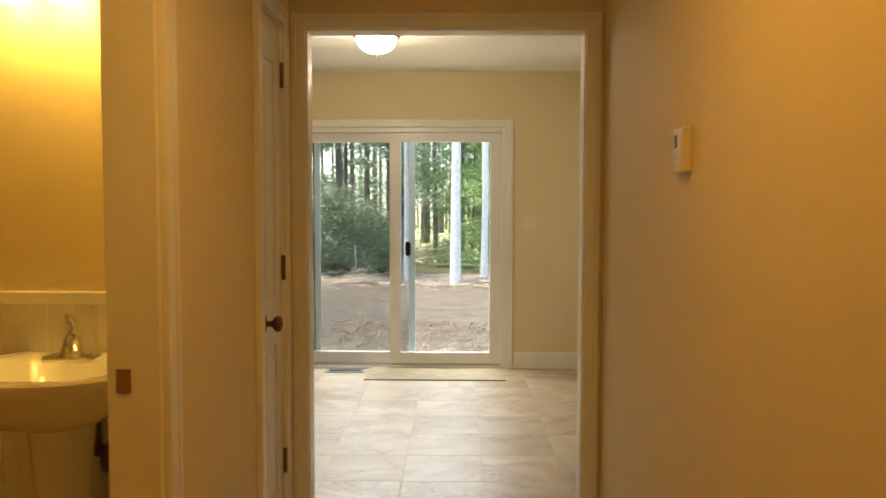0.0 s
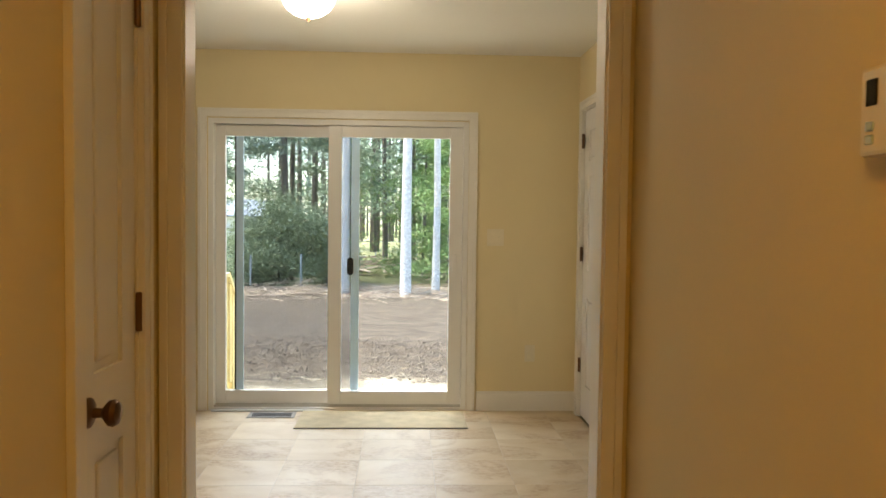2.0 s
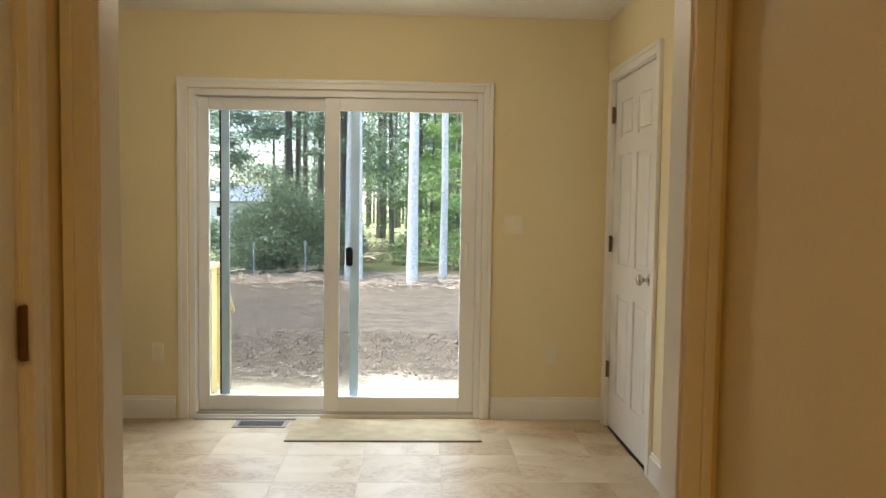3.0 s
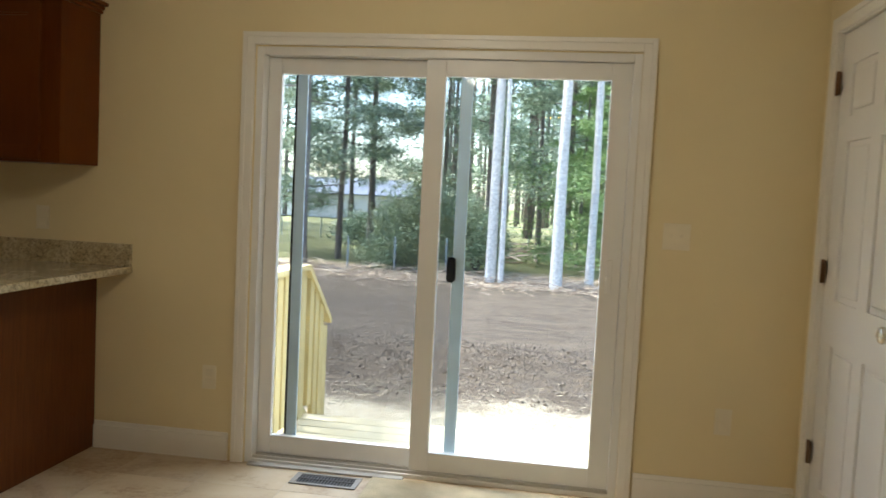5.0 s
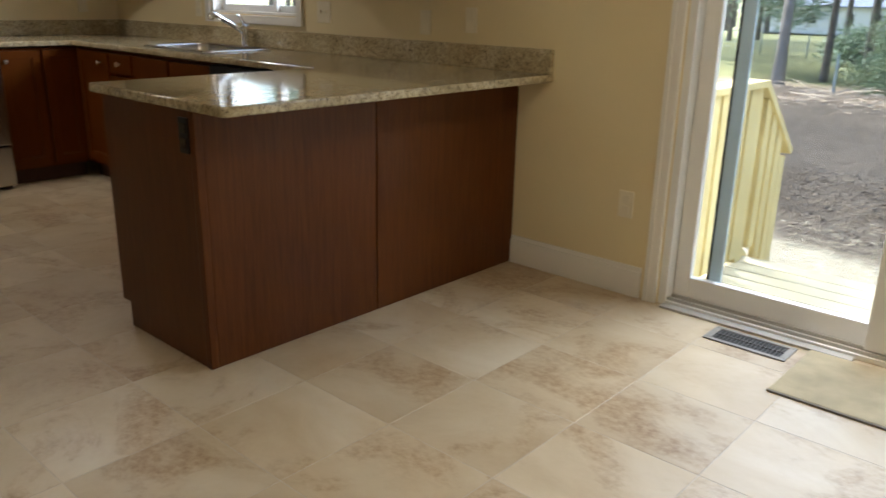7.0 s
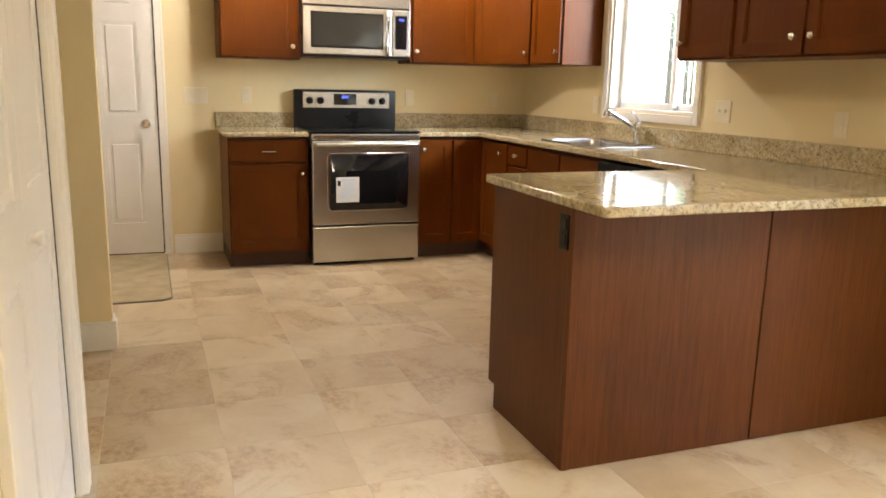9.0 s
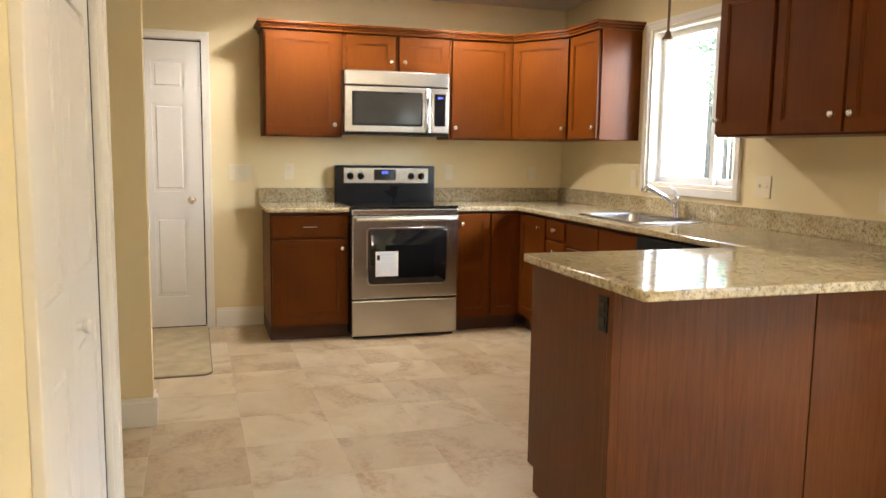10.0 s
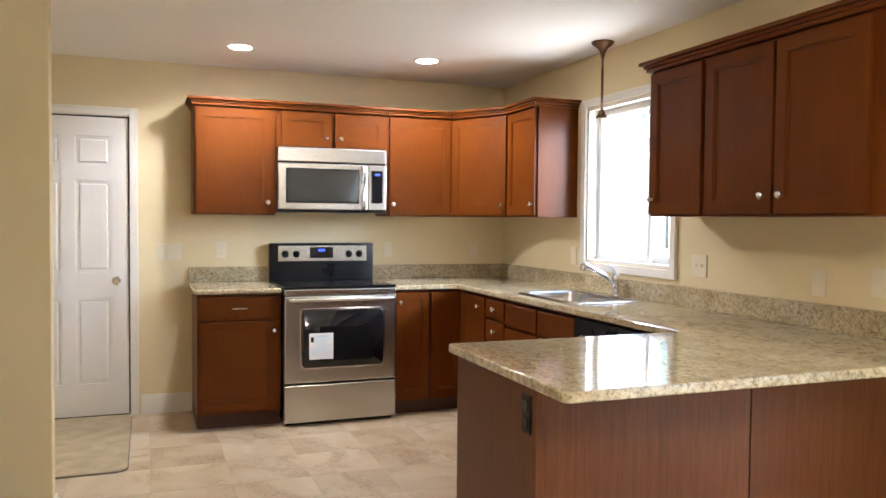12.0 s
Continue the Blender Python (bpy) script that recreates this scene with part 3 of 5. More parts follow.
def ring(x0, x1, z0, z1, st, y0, y1, bevel):
    """A rectangular frame in one piece, st wide, from y0 to y1."""
    bm = bmesh.new()
    outer = ((x0, z0), (x1, z0), (x1, z1), (x0, z1))
    inner = ((x0 + st, z0 + st), (x1 - st, z0 + st), (x1 - st, z1 - st), (x0 + st, z1 - st))
    v = {(k, s, d): bm.verts.new((p[0], d, p[1])) for k, ps in (("o", outer), ("i", inner)) for s, p in enumerate(ps) for d in (y0, y1)}
    for s in range(4):
        n = (s + 1) % 4
        bm.faces.new((v["o", s, y0], v["o", n, y0], v["i", n, y0], v["i", s, y0]))
        bm.faces.new((v["o", n, y1], v["o", s, y1], v["i", s, y1], v["i", n, y1]))
        bm.faces.new((v["o", n, y0], v["o", s, y0], v["o", s, y1], v["o", n, y1]))
        bm.faces.new((v["i", s, y0], v["i", n, y0], v["i", n, y1], v["i", s, y1]))
    rim = [e for e in bm.edges if e.calc_face_angle(0) > 1.0]
    bmesh.ops.bevel(bm, geom=rim, offset=bevel, segments=2, affect="EDGES", profile=0.6)
    return bm


def cab_door(parent, x0, x1, z0, z1, y=0.0, knob_at=None, st=0.055):
    """A recessed panel door in front of the plane y, frame, bead and panel."""
    f, b = y - 0.02, y
    door = part("door", ring(x0, x1, z0, z1, st, f, b, 0.0025), CHERRY, parent)
    part("bead", ring(x0 + st - 0.001, x1 - st + 0.001, z0 + st - 0.001, z1 - st + 0.001, 0.011, f + 0.004, b - 0.003, 0.003), CHERRYP, door)
    boxes("panel", [((x0 + st + 0.009, f + 0.009, z0 + st + 0.009), (x1 - st - 0.009, b - 0.0045, z1 - st - 0.009))], CHERRYP, door)
    if knob_at:
        cab_knob(door, *knob_at, f)
    return door


def drawer_front(parent, x0, x1, z0, z1, pull=None, y=0.0):
    bm = bmesh.new()
    block(bm, (x0, y - 0.02, z0), (x1, y, z1), 0.004)
    dr = part("drawer_front", bm, CHERRY, parent)
    xm, zm = (x0 + x1) / 2, (z0 + z1) / 2
    if pull == "bar":
        bm = bmesh.new()
        tube(bm, [(xm - 0.045, y - 0.02, zm), (xm - 0.043, y - 0.038, zm), (xm - 0.02, y - 0.046, zm), (xm + 0.02, y - 0.046, zm), (xm + 0.043, y - 0.038, zm), (xm + 0.045, y - 0.02, zm)], 0.005, 8)
        part("pull", bm, NICKEL, dr, "satin nickel pull", smooth=True)
    elif pull:
        cab_knob(dr, xm, zm, y - 0.02)


def crown(parent, x0, x1, y0, y1, z, left, right):
    """Stepped crown moulding on a wall cabinet whose front is at y0."""
    bm = bmesh.new()
    for s, (p, h0, h1) in enumerate(((0.012, 0, 0.018), (0.022, 0.018, 0.034), (0.040, 0.034, 0.052))):
        block(bm, (x0 - p * left, y0 - 0.02 - p, z + h0), (x1 + p * right, y1, z + h1), 0.003)
    part("crown_moulding", bm, CHERRY, parent)


UB, UT, UD = 1.392, 2.120, 0.318


def wall_cabinet(m, w, doors, label, z0=UB, ends=(0, 0), knobs=(), depth=UD - 0.02):
    c = thing("wall_cabinet", m, label, "cabinet", "wall cabinets")
    bm = bmesh.new()
    block(bm, (0, 0, z0), (w, depth, UT), 0.0015)
    part("body", bm, CHERRY, c)
    for (x0, x1), k in zip(doors, knobs):
        cab_door(c, x0, x1, z0 + 0.012, UT - 0.012, 0.0, k)
    crown(c, 0, w, 0.0, depth, UT, *ends)
    return c


W = lambda y: pose(WX + UD - 0.02, y, 0, 0, 0, 90)
N = lambda x: pose(x, -UD + 0.02, 0)
wall_cabinet(W(-2.418), 0.542, [(0.014, 0.516)], "cherry wall cabinet with one recessed panel door", ends=(1, 0), knobs=[(0.487, UB + 0.085)])
wall_cabinet(W(-1.875), 0.800, [(0.036, 0.384), (0.418, 0.787)], "short cherry wall cabinet above the microwave", z0=1.86, knobs=[(0.352, 1.93), (0.45, 1.93)])
wall_cabinet(W(-1.074), 0.505, [(0.018, 0.492)], "cherry wall cabinet with one recessed panel door", knobs=[(0.04, UB + 0.085)])
# diagonal corner cabinet
cx, cy = WX + UD - 0.02, -0.568
ex, ey = -3.872, -UD + 0.02
wide = math.hypot(ex - cx, ey - cy)
turn = math.degrees(math.atan2(ey - cy, ex - cx))
corner = thing("wall_cabinet", pose(cx, cy, 0, 0, 0, turn), "diagonal cherry corner wall cabinet", "cabinet", "wall cabinets")
inv = pose(cx, cy, 0, 0, 0, turn).inverted()
bm = bmesh.new()
foot = [inv @ Vector(p) for p in ((cx, cy, 0), (ex, ey, 0), (ex, -0.001, 0), (WX + 0.001, -0.001, 0), (WX + 0.001, cy, 0))]
low = [bm.verts.new((v.x, v.y, UB)) for v in foot]
top = [bm.verts.new((v.x, v.y, UT + 0.052)) for v in foot]
for k in range(5):
    bm.faces.new((low[k], low[(k + 1) % 5], top[(k + 1) % 5], top[k]))
bm.faces.new(low[::-1])
bm.faces.new(top)
part("body", bm, CHERRY, corner)
cab_door(corner, 0.016, wide - 0.016, UB + 0.012, UT - 0.012, 0.0, (wide - 0.045, UB + 0.085))
bm = bmesh.new()
for p, h0, h1 in ((0.012, 0, 0.018), (0.022, 0.018, 0.034), (0.040, 0.034, 0.052)):
    block(bm, (-p * 0.25, -0.02 - p, UT + h0), (wide + p * 0.25, 0.0, UT + h1), 0.003)
part("crown_moulding", bm, CHERRY, corner)
wall_cabinet(N(-3.870), 0.442, [(0.014, 0.428)], "cherry wall cabinet beside the sink window", ends=(0, 1), knobs=[(0.395, UB + 0.085)])
wall_cabinet(N(-2.190), 0.420, [(0.014, 0.402)], "narrow cherry wall cabinet beside the sink window", ends=(1, 0), knobs=[(0.04, UB + 0.085)])
wall_cabinet(N(-1.769), 0.972, [(0.014, 0.424), (0.442, 0.880)], "wide cherry wall cabinet with two doors above the peninsula", ends=(0, 1), knobs=[(0.382, UB + 0.085), (0.484, UB + 0.085)])


def base_cabinet(m, w, label, depth=0.60, shut=0.87, open_top=False):
    c = thing("base_cabinet", m, label, "cabinet", "base cabinets")
    bm = bmesh.new()
    if open_top:
        for lo, hi in (((0, 0, 0.10), (0.018, depth, shut)), ((w - 0.018, 0, 0.10), (w, depth, shut)), ((0.018, 0, 0.10), (w - 0.018, 0.018, shut)), ((0.018, depth - 0.01, 0.10), (w - 0.018, depth, shut)), ((0.018, 0.018, 0.10), (w - 0.018, depth - 0.01, 0.118))):
            block(bm, lo, hi)
    else:
        block(bm, (0, 0, 0.10), (w, depth, shut), 0.0015)
    part("body", bm, CHERRY, c)
    boxes("toe_kick", [((0.0, 0.055, 0), (w, depth, 0.0995))], TOE, c)
    return c


BW = lambda y: pose(WX + 0.605, y, 0, 0, 0, 90)
BN = lambda x: pose(x, -0.605, 0)
b = base_cabinet(BW(-2.414), 0.528, "cherry base cabinet with a drawer over a door")
drawer_front(b, 0.012, 0.51, 0.715, 0.855, "bar")
cab_door(b, 0.012, 0.51, 0.125, 0.695, 0.0, (0.48, 0.635))
b = base_cabinet(BW(-1.110), 0.264, "narrow cherry base cabinet beside the stove")
cab_door(b, 0.014, 0.252, 0.125, 0.855, 0.0, (0.04, 0.79), 0.045)
b = base_cabinet(BW(-0.845), 0.240, "cherry corner base cabinet door")
cab_door(b, 0.008, 0.228, 0.125, 0.855, 0.0, None, 0.045)
b = base_cabinet(BN(-3.99), 0.462, "cherry corner base cabinet with one door")
cab_door(b, 0.03, 0.452, 0.125, 0.855, 0.0, (0.36, 0.79))
b = base_cabinet(BN(-3.527), 0.296, "cherry drawer base cabinet")
for z0, z1 in ((0.735, 0.855), (0.585, 0.715), (0.36, 0.565), (0.125, 0.34)):
    drawer_front(b, 0.01, 0.286, z0, z1, "knob")
b = base_cabinet(BN(-3.23), 0.862, "cherry sink base cabinet with two doors", open_top=True)
for x0, x1, kx in ((0.01, 0.421, 0.39), (0.441, 0.852, 0.472)):
    drawer_front(b, x0, x1, 0.715, 0.855)
    cab_door(b, x0, x1, 0.125, 0.695, 0.0, (kx, 0.635))
dw = thing("dishwasher", BN(-2.366), "black built-in dishwasher under the counter", "dishwasher")
boxes("body", [((0.003, 0, 0.10), (0.597, 0.58, 0.866))], BLACKP, dw)
boxes("door", [((0.004, -0.025, 0.12), (0.596, -0.001, 0.735))], BLACKG, dw, "", 0.004)
boxes("control_panel", [((0.004, -0.03, 0.74), (0.596, -0.001, 0.866))], BLACKP, dw, "", 0.008)
bm = bmesh.new()
tube(bm, [(0.10, -0.03, 0.775), (0.12, -0.062, 0.775), (0.48, -0.062, 0.775), (0.50, -0.03, 0.775)], 0.012, 10)
part("handle", bm, BLACKP, dw, smooth=True)
boxes("toe_kick", [((0.003, 0.055, 0), (0.597, 0.5, 0.098))], TOE, dw)
b = base_cabinet(BN(-1.765), 0.368, "cherry blind corner base cabinet")
cab_door(b, 0.012, 0.35, 0.125, 0.855)

# peninsula: units face the stove, finished panels face the dining side
PX0, PX1, PY = -1.395, -0.79, -1.672
for y0, y1 in ((-0.62, 0.0), (-1.14, -0.622), (PY + 0.012, -1.142)):
    b = base_cabinet(pose(PX0, y1, 0, 0, 0, -90), y1 - y0 - 0.001, "cherry peninsula base cabinet", depth=PX1 - PX0 - 0.012)
    if y1 < -0.5:
        drawer_front(b, 0.012, y1 - y0 - 0.012, 0.715, 0.855, "bar")
        cab_door(b, 0.012, y1 - y0 - 0.012, 0.125, 0.695, 0.0, (0.05, 0.635))
pen = thing("peninsula_panels", pose(0, 0, 0), "cherry veneer panels cladding the peninsula", "cabinet panel")
boxes("back_panel", [((PX1 - 0.011, PY + 0.03, 0.002), (PX1, -0.903, 0.879))], VENEER, pen, "", 0.0015)
boxes("back_panel", [((PX1 - 0.011, -0.897, 0.002), (PX1, -0.002, 0.879))], VENEER, pen, "", 0.0015)
boxes("end_panel", [((PX0 + 0.055, PY, 0.002), (PX1 - 0.031, PY + 0.011, 0.0995)), ((PX0, PY, 0.0995), (PX1 - 0.031, PY + 0.011, 0.879))], VENEER, pen)
boxes("corner_post", [((PX1 - 0.03, PY - 0.002, 0.002), (PX1 + 0.002, PY + 0.029, 0.879))], VENEER, pen, "", 0.003)
o = thing("outlet", pose(-0.845, PY - 0.001, 0.80), "dark brown outlet on the peninsula end", "outlet")
boxes("plate", [((-0.028, -0.006, -0.057), (0.028, 0.0, 0.057))], BLACKP, o, "", 0.002)
boxes("receptacle", [((-0.017, -0.009, 0.008), (0.017, -0.006, 0.04)), ((-0.017, -0.009, -0.04), (0.017, -0.006, -0.008))], BLACKG, o)


# ---- worktops ----
def cell_slab(name, xs, ys, keep, z0, z1, material, label, bevel=0.012, corner_r=0.0):
    """A slab made of the kept cells of a grid, its rim rounded."""
    bm = bmesh.new()
    vs = {}

    def vert(i, j):
        if (i, j) not in vs:
            vs[i, j] = bm.verts.new((xs[i], ys[j], z0))
        return vs[i, j]
    for i in range(len(xs) - 1):
        for j in range(len(ys) - 1):
            if keep((xs[i] + xs[i + 1]) / 2, (ys[j] + ys[j + 1]) / 2):
                bm.faces.new((vert(i, j), vert(i + 1, j), vert(i + 1, j + 1), vert(i, j + 1)))
    ret = bmesh.ops.extrude_face_region(bm, geom=bm.faces[:])
    for g in ret["geom"]:
        if isinstance(g, bmesh.types.BMVert):
            g.co.z = z1
    bmesh.ops.recalc_face_normals(bm, faces=bm.faces)
    bmesh.ops.dissolve_limit(bm, angle_limit=0.02, verts=bm.verts[:], edges=bm.edges[:])
    if corner_r:
        up = [e for e in bm.edges if abs(e.verts[0].co.z - e.verts[1].co.z) > 0.01 and e.verts[0].co.y < -1.5]
        bmesh.ops.bevel(bm, geom=up, offset=corner_r, segments=5, affect="EDGES", profile=0.5)
    rim = [e for e in bm.edges if len(e.link_faces) == 2 and e.calc_face_angle(0) > 1.0 and abs(e.verts[0].co.z - e.verts[1].co.z) < 1e-4]
    bmesh.ops.bevel(bm, geom=rim, offset=bevel, segments=3, affect="EDGES", profile=0.5)
    ob = part(name, bm, material, None, label, smooth=True)
    for f in ob.data.polygons:
        f.use_smooth = f.area < 0.006
    return tagged(ob, "", "worktop")


CZ0, CZ1 = 0.8805, 0.913
SX0, SX1, SY0, SY1 = -3.22, -2.52, -0.53, -0.115


def kept(x, y):
    if SX0 < x < SX1 and SY0 < y < SY1:
        return False
    return (x < -3.945 and y > -1.11) or y > -0.655 or (-1.475 < x and y > -1.685)


cell_slab("worktop", [WX + 0.001, -3.945, SX0, SX1, -1.47, -0.603], [-1.685, -1.109, -0.655, SY0, SY1, -0.001], kept, CZ0, CZ1, GRANITE, "beige speckled granite worktop with sink cutout and peninsula", 0.007, 0.02)
cell_slab("worktop", [WX + 0.001, -3.945], [-2.440, -1.886], lambda x, y: True, CZ0, CZ1, GRANITE, "small beige granite worktop beside the stove")
bs = thing("backsplash", pose(0, 0, 0), "low beige granite backsplash along the walls", "backsplash")
boxes("strip", [((WX + 0.022, -0.021, CZ1), (-0.606, -0.001, 1.020))], GRANITE, bs, "", 0.003)
boxes("strip", [((WX + 0.001, -1.109, CZ1), (WX + 0.021, -0.001, 1.018))], GRANITE, bs, "", 0.003)
boxes("strip", [((WX + 0.001, -2.438, CZ1), (WX + 0.021, -1.886, 1.018))], GRANITE, bs, "", 0.003)

# ---- sink and faucet ----
sk = thing("kitchen_sink", pose(0, 0, 0), "stainless steel drop-in kitchen sink in the granite", "sink")


def rounded_loft(bm, loops, close=False):
    """Skin through rounded rectangles (x0, x1, y0, y1, radius, z)."""
    rings = []
    for x0, x1, y0, y1, r, z in loops:
        ring = []
        for cx, cy, a0 in ((x1 - r, y1 - r, 0), (x0 + r, y1 - r, 90), (x0 + r, y0 + r, 180), (x1 - r, y0 + r, 270)):
            for k in range(7):
                a = radians(a0 + 15 * k)
                ring.append(bm.verts.new((cx + r * math.cos(a), cy + r * math.sin(a), z)))
        rings.append(ring)
    for p, q in zip(rings, rings[1:]):
        for k in range(len(p)):
            bm.faces.new((p[k], p[(k + 1) % len(p)], q[(k + 1) % len(p)], q[k]))
    if close:
        bm.faces.new(rings[-1])


def inset(d, r, z):
    return (SX0 + d, SX1 - d, SY0 + d, SY1 - d, r, z)


bm = bmesh.new()
rounded_loft(bm, [inset(-0.020, 0.060, CZ1), inset(-0.019, 0.060, CZ1 + 0.005), inset(-0.012, 0.062, CZ1 + 0.008), inset(0.012, 0.07, CZ1 + 0.007), inset(0.017, 0.07, CZ1 + 0.002)])
part("rim", bm, SINKS, sk, "bright steel rim", smooth=True)
bm = bmesh.new()
rounded_loft(bm, [inset(0.017, 0.07, CZ1 + 0.002), inset(0.022, 0.075, 0.88), inset(0.030, 0.075, 0.77), inset(0.045, 0.07, 0.745), inset(0.075, 0.06, 0.735)], True)
bowl = part("bowl", bm, SINKS, sk, smooth=True)
bm = bmesh.new()
turned(bm, [(0.045, 0), (0.045, 0.003), (0.03, 0.004)], ((SX0 + SX1) / 2, -0.32, 0.736))
part("drain", bm, CHROME, sk)
FX, FY, FZ = -2.845, -0.068, CZ1
fc = thing("kitchen_faucet", pose(FX, FY, FZ), "chrome single lever pull-out kitchen faucet", "faucet")
bm = bmesh.new()
turned(bm, [(0.032, 0), (0.032, 0.006), (0.022, 0.014), (0.021, 0.07), (0.024, 0.10), (0.022, 0.125), (0.012, 0.135)], seg=20)
part("body", bm, CHROME, fc, smooth=True)
bm = bmesh.new()
tube(bm, [(0, 0.0, 0.075), (0, -0.03, 0.10), (0, -0.09, 0.135), (0, -0.17, 0.175), (0, -0.21, 0.192), (0, -0.225, 0.185), (0, -0.232, 0.165)], [0.014, 0.015, 0.0145, 0.015, 0.019, 0.020, 0.018], 14)
part("spout", bm, CHROME, fc, smooth=True)
bm = bmesh.new()
tube(bm, [(0, 0.0, 0.125), (0.004, -0.012, 0.15), (0.008, -0.035, 0.18), (0.010, -0.058, 0.192)], [0.012, 0.009, 0.008, 0.005], 10)
part("lever", bm, CHROME, fc, smooth=True)

# ---- stove ----
RY0, RW = -1.880, 0.766
st = thing("stove", pose(WX + 0.655, RY0, 0, 0, 0, 90), "stainless steel electric range with black glass cooktop", "stove")
boxes("body", [((0.004, 0.015, 0.03), (RW - 0.004, 0.645, 0.905))], BLACKP, st)
for x in (0.05, RW - 0.05):
    for y in (0.06, 0.58):
        bm = bmesh.new()
        turned(bm, [(0.018, 0), (0.014, 0.012), (0.014, 0.031)], (x, y, 0), 12)
        part("foot", bm, BLACKP, st)
boxes("cooktop", [((0.0, -0.012, 0.905), (RW, 0.56, 0.922))], BLACKG, st, "black ceramic glass cooktop", 0.005)
for bx, by, r in ((0.2, 0.14, 0.10), (0.56, 0.14, 0.085), (0.2, 0.40, 0.075), (0.56, 0.40, 0.10)):
    bm = bmesh.new()
    turned(bm, [(r, 0), (r, 0.0006)], (bx, by, 0.9221), 32)
    part("burner", bm, SMOKE, st)
boxes("trim_strip", [((0.004, -0.022, 0.862), (RW - 0.004, 0.012, 0.902))], STEELH, st, "", 0.006)
od = boxes("oven_door", [((0.004, -0.03, 0.284), (RW - 0.004, 0.012, 0.858))], STEEL, st, "stainless steel oven door", 0.008)


def window_ring(name, x0, x1, z0, z1, r, y, thick, material, label=""):
    """A plate with rounded corners on the oven door."""
    bm = bmesh.new()
    rounded_loft(bm, [(x0, x1, z0, z1, r, 0), (x0, x1, z0, z1, r, thick * 0.6), (x0 + 0.002, x1 - 0.002, z0 + 0.002, z1 - 0.002, r, thick)], True)
    for v in bm.verts:
        v.co = Vector((v.co.x, y - v.co.z, v.co.y))
    return part(name, bm, material, od, label, smooth=True)


window_ring("window_bezel", 0.106, 0.682, 0.374, 0.776, 0.035, -0.028, 0.006, CHROME, "bright steel window bezel")
window_ring("window_border", 0.117, 0.671, 0.385, 0.765, 0.028, -0.033, 0.0035, BLACKG, "black glass oven window")
boxes("window_glass", [((0.235, -0.0385, 0.427), (0.595, -0.036, 0.655))], OVENG, od, "", 0.001)
bm = bmesh.new()
tube(bm, [(0.035, -0.028, 0.836), (0.04, -0.062, 0.836), (0.06, -0.07, 0.836), (RW - 0.06, -0.07, 0.836), (RW - 0.04, -0.062, 0.836), (RW - 0.035, -0.028, 0.836)], 0.0135, 12)
part("handle", bm, STEELH, od, "satin steel bar handle", smooth=True)
boxes("storage_drawer", [((0.004, -0.03, 0.022), (RW - 0.004, 0.012, 0.272))], STEEL, st, "stainless steel drawer", 0.008)
boxes("kick", [((0.02, 0.02, 0.0), (RW - 0.02, 0.03, 0.0295))], BLACKP, st)
guard = bmesh.new()
block(guard, (0.0, 0.565, 0.905), (RW, 0.65, 1.19), 0.012)
bg = part("backguard", guard, BLACKP, st, "black backguard", smooth=True)
boxes("control_panel", [((0.055, 0.557, 1.055), (RW - 0.055, 0.568, 1.172))], STEEL, bg, "stainless steel control panel", 0.004)
boxes("display", [((0.285, 0.5535, 1.08), (0.455, 0.558, 1.16))], BLACKG, bg, "", 0.002)
boxes("clock", [((0.345, 0.5525, 1.127), (0.362, 0.5540, 1.148)), ((0.367, 0.5525, 1.127), (0.384, 0.5540, 1.148)), ((0.388, 0.5525, 1.127), (0.395, 0.5540, 1.148))], CLOCK, bg, "blue lit clock digits")
for kx in (0.105, 0.185, 0.575, 0.655):
    bm = bmesh.new()
    turned(bm, [(0.026, 0), (0.026, 0.004), (0.021, 0.010), (0.018, 0.028), (0.015, 0.031)], seg=20, m=pose(0, 0, 0, 90, 0, 0))
    block(bm, (-0.004, -0.034, -0.018), (0.004, -0.028, 0.018), 0.001)
    for v in bm.verts:
        v.co += Vector((kx, 0.557, 1.11))
    part("control_knob", bm, BLACKP, bg, "black burner knob", smooth=True)
lb = thing("paper_label", pose(WX + 0.655, RY0, -0.012, 0, 0, 90), "white printed paper label stuck on the oven window", "label")
boxes("sheet", [((0.165, -0.0395, 0.452), (0.325, -0.0387, 0.625))], TRIM, lb)
boxes("heading", [((0.20, -0.0402, 0.598), (0.30, -0.0395, 0.610))], ALU, lb)
boxes("symbol", [((0.175, -0.0402, 0.565), (0.195, -0.0395, 0.600))], BLACKP, lb)
for k in range(9):
    boxes("text_line", [((0.205 if k < 4 else 0.18, -0.0402, 0.582 - k * 0.0135), (0.312 - (k % 3) * 0.014, -0.0395, 0.5865 - k * 0.0135))], ALU, lb)

# ---- microwave ----
mw = thing("microwave", pose(WX + 0.40, RY0 + 0.002, 0.042, 0, 0, 90), "stainless steel over-the-range microwave", "microwave")
MZ0, MZ1 = 1.378, 1.816
boxes("body", [((0, 0.02, MZ0), (RW, 0.398, MZ1 - 0.002))], BLACKP, mw, "", 0.003)
boxes("vent_grille", [((0.0, -0.012, 1.713), (RW, 0.022, MZ1))], STEEL, mw, "stainless steel vent strip", 0.008)
md = boxes("door", [((0.0, -0.018, MZ0 + 0.008), (0.628, 0.02, 1.708))], STEEL, mw, "stainless steel door", 0.008)
boxes("door_frame", [((0.055, -0.021, MZ0 + 0.055), (0.565, -0.016, 1.672))], BLACKP, md, "", 0.004)
boxes("door_glass", [((0.068, -0.024, MZ0 + 0.068), (0.552, -0.020, 1.660))], SMOKE, md, "smoked glass window", 0.002)
bm = bmesh.new()
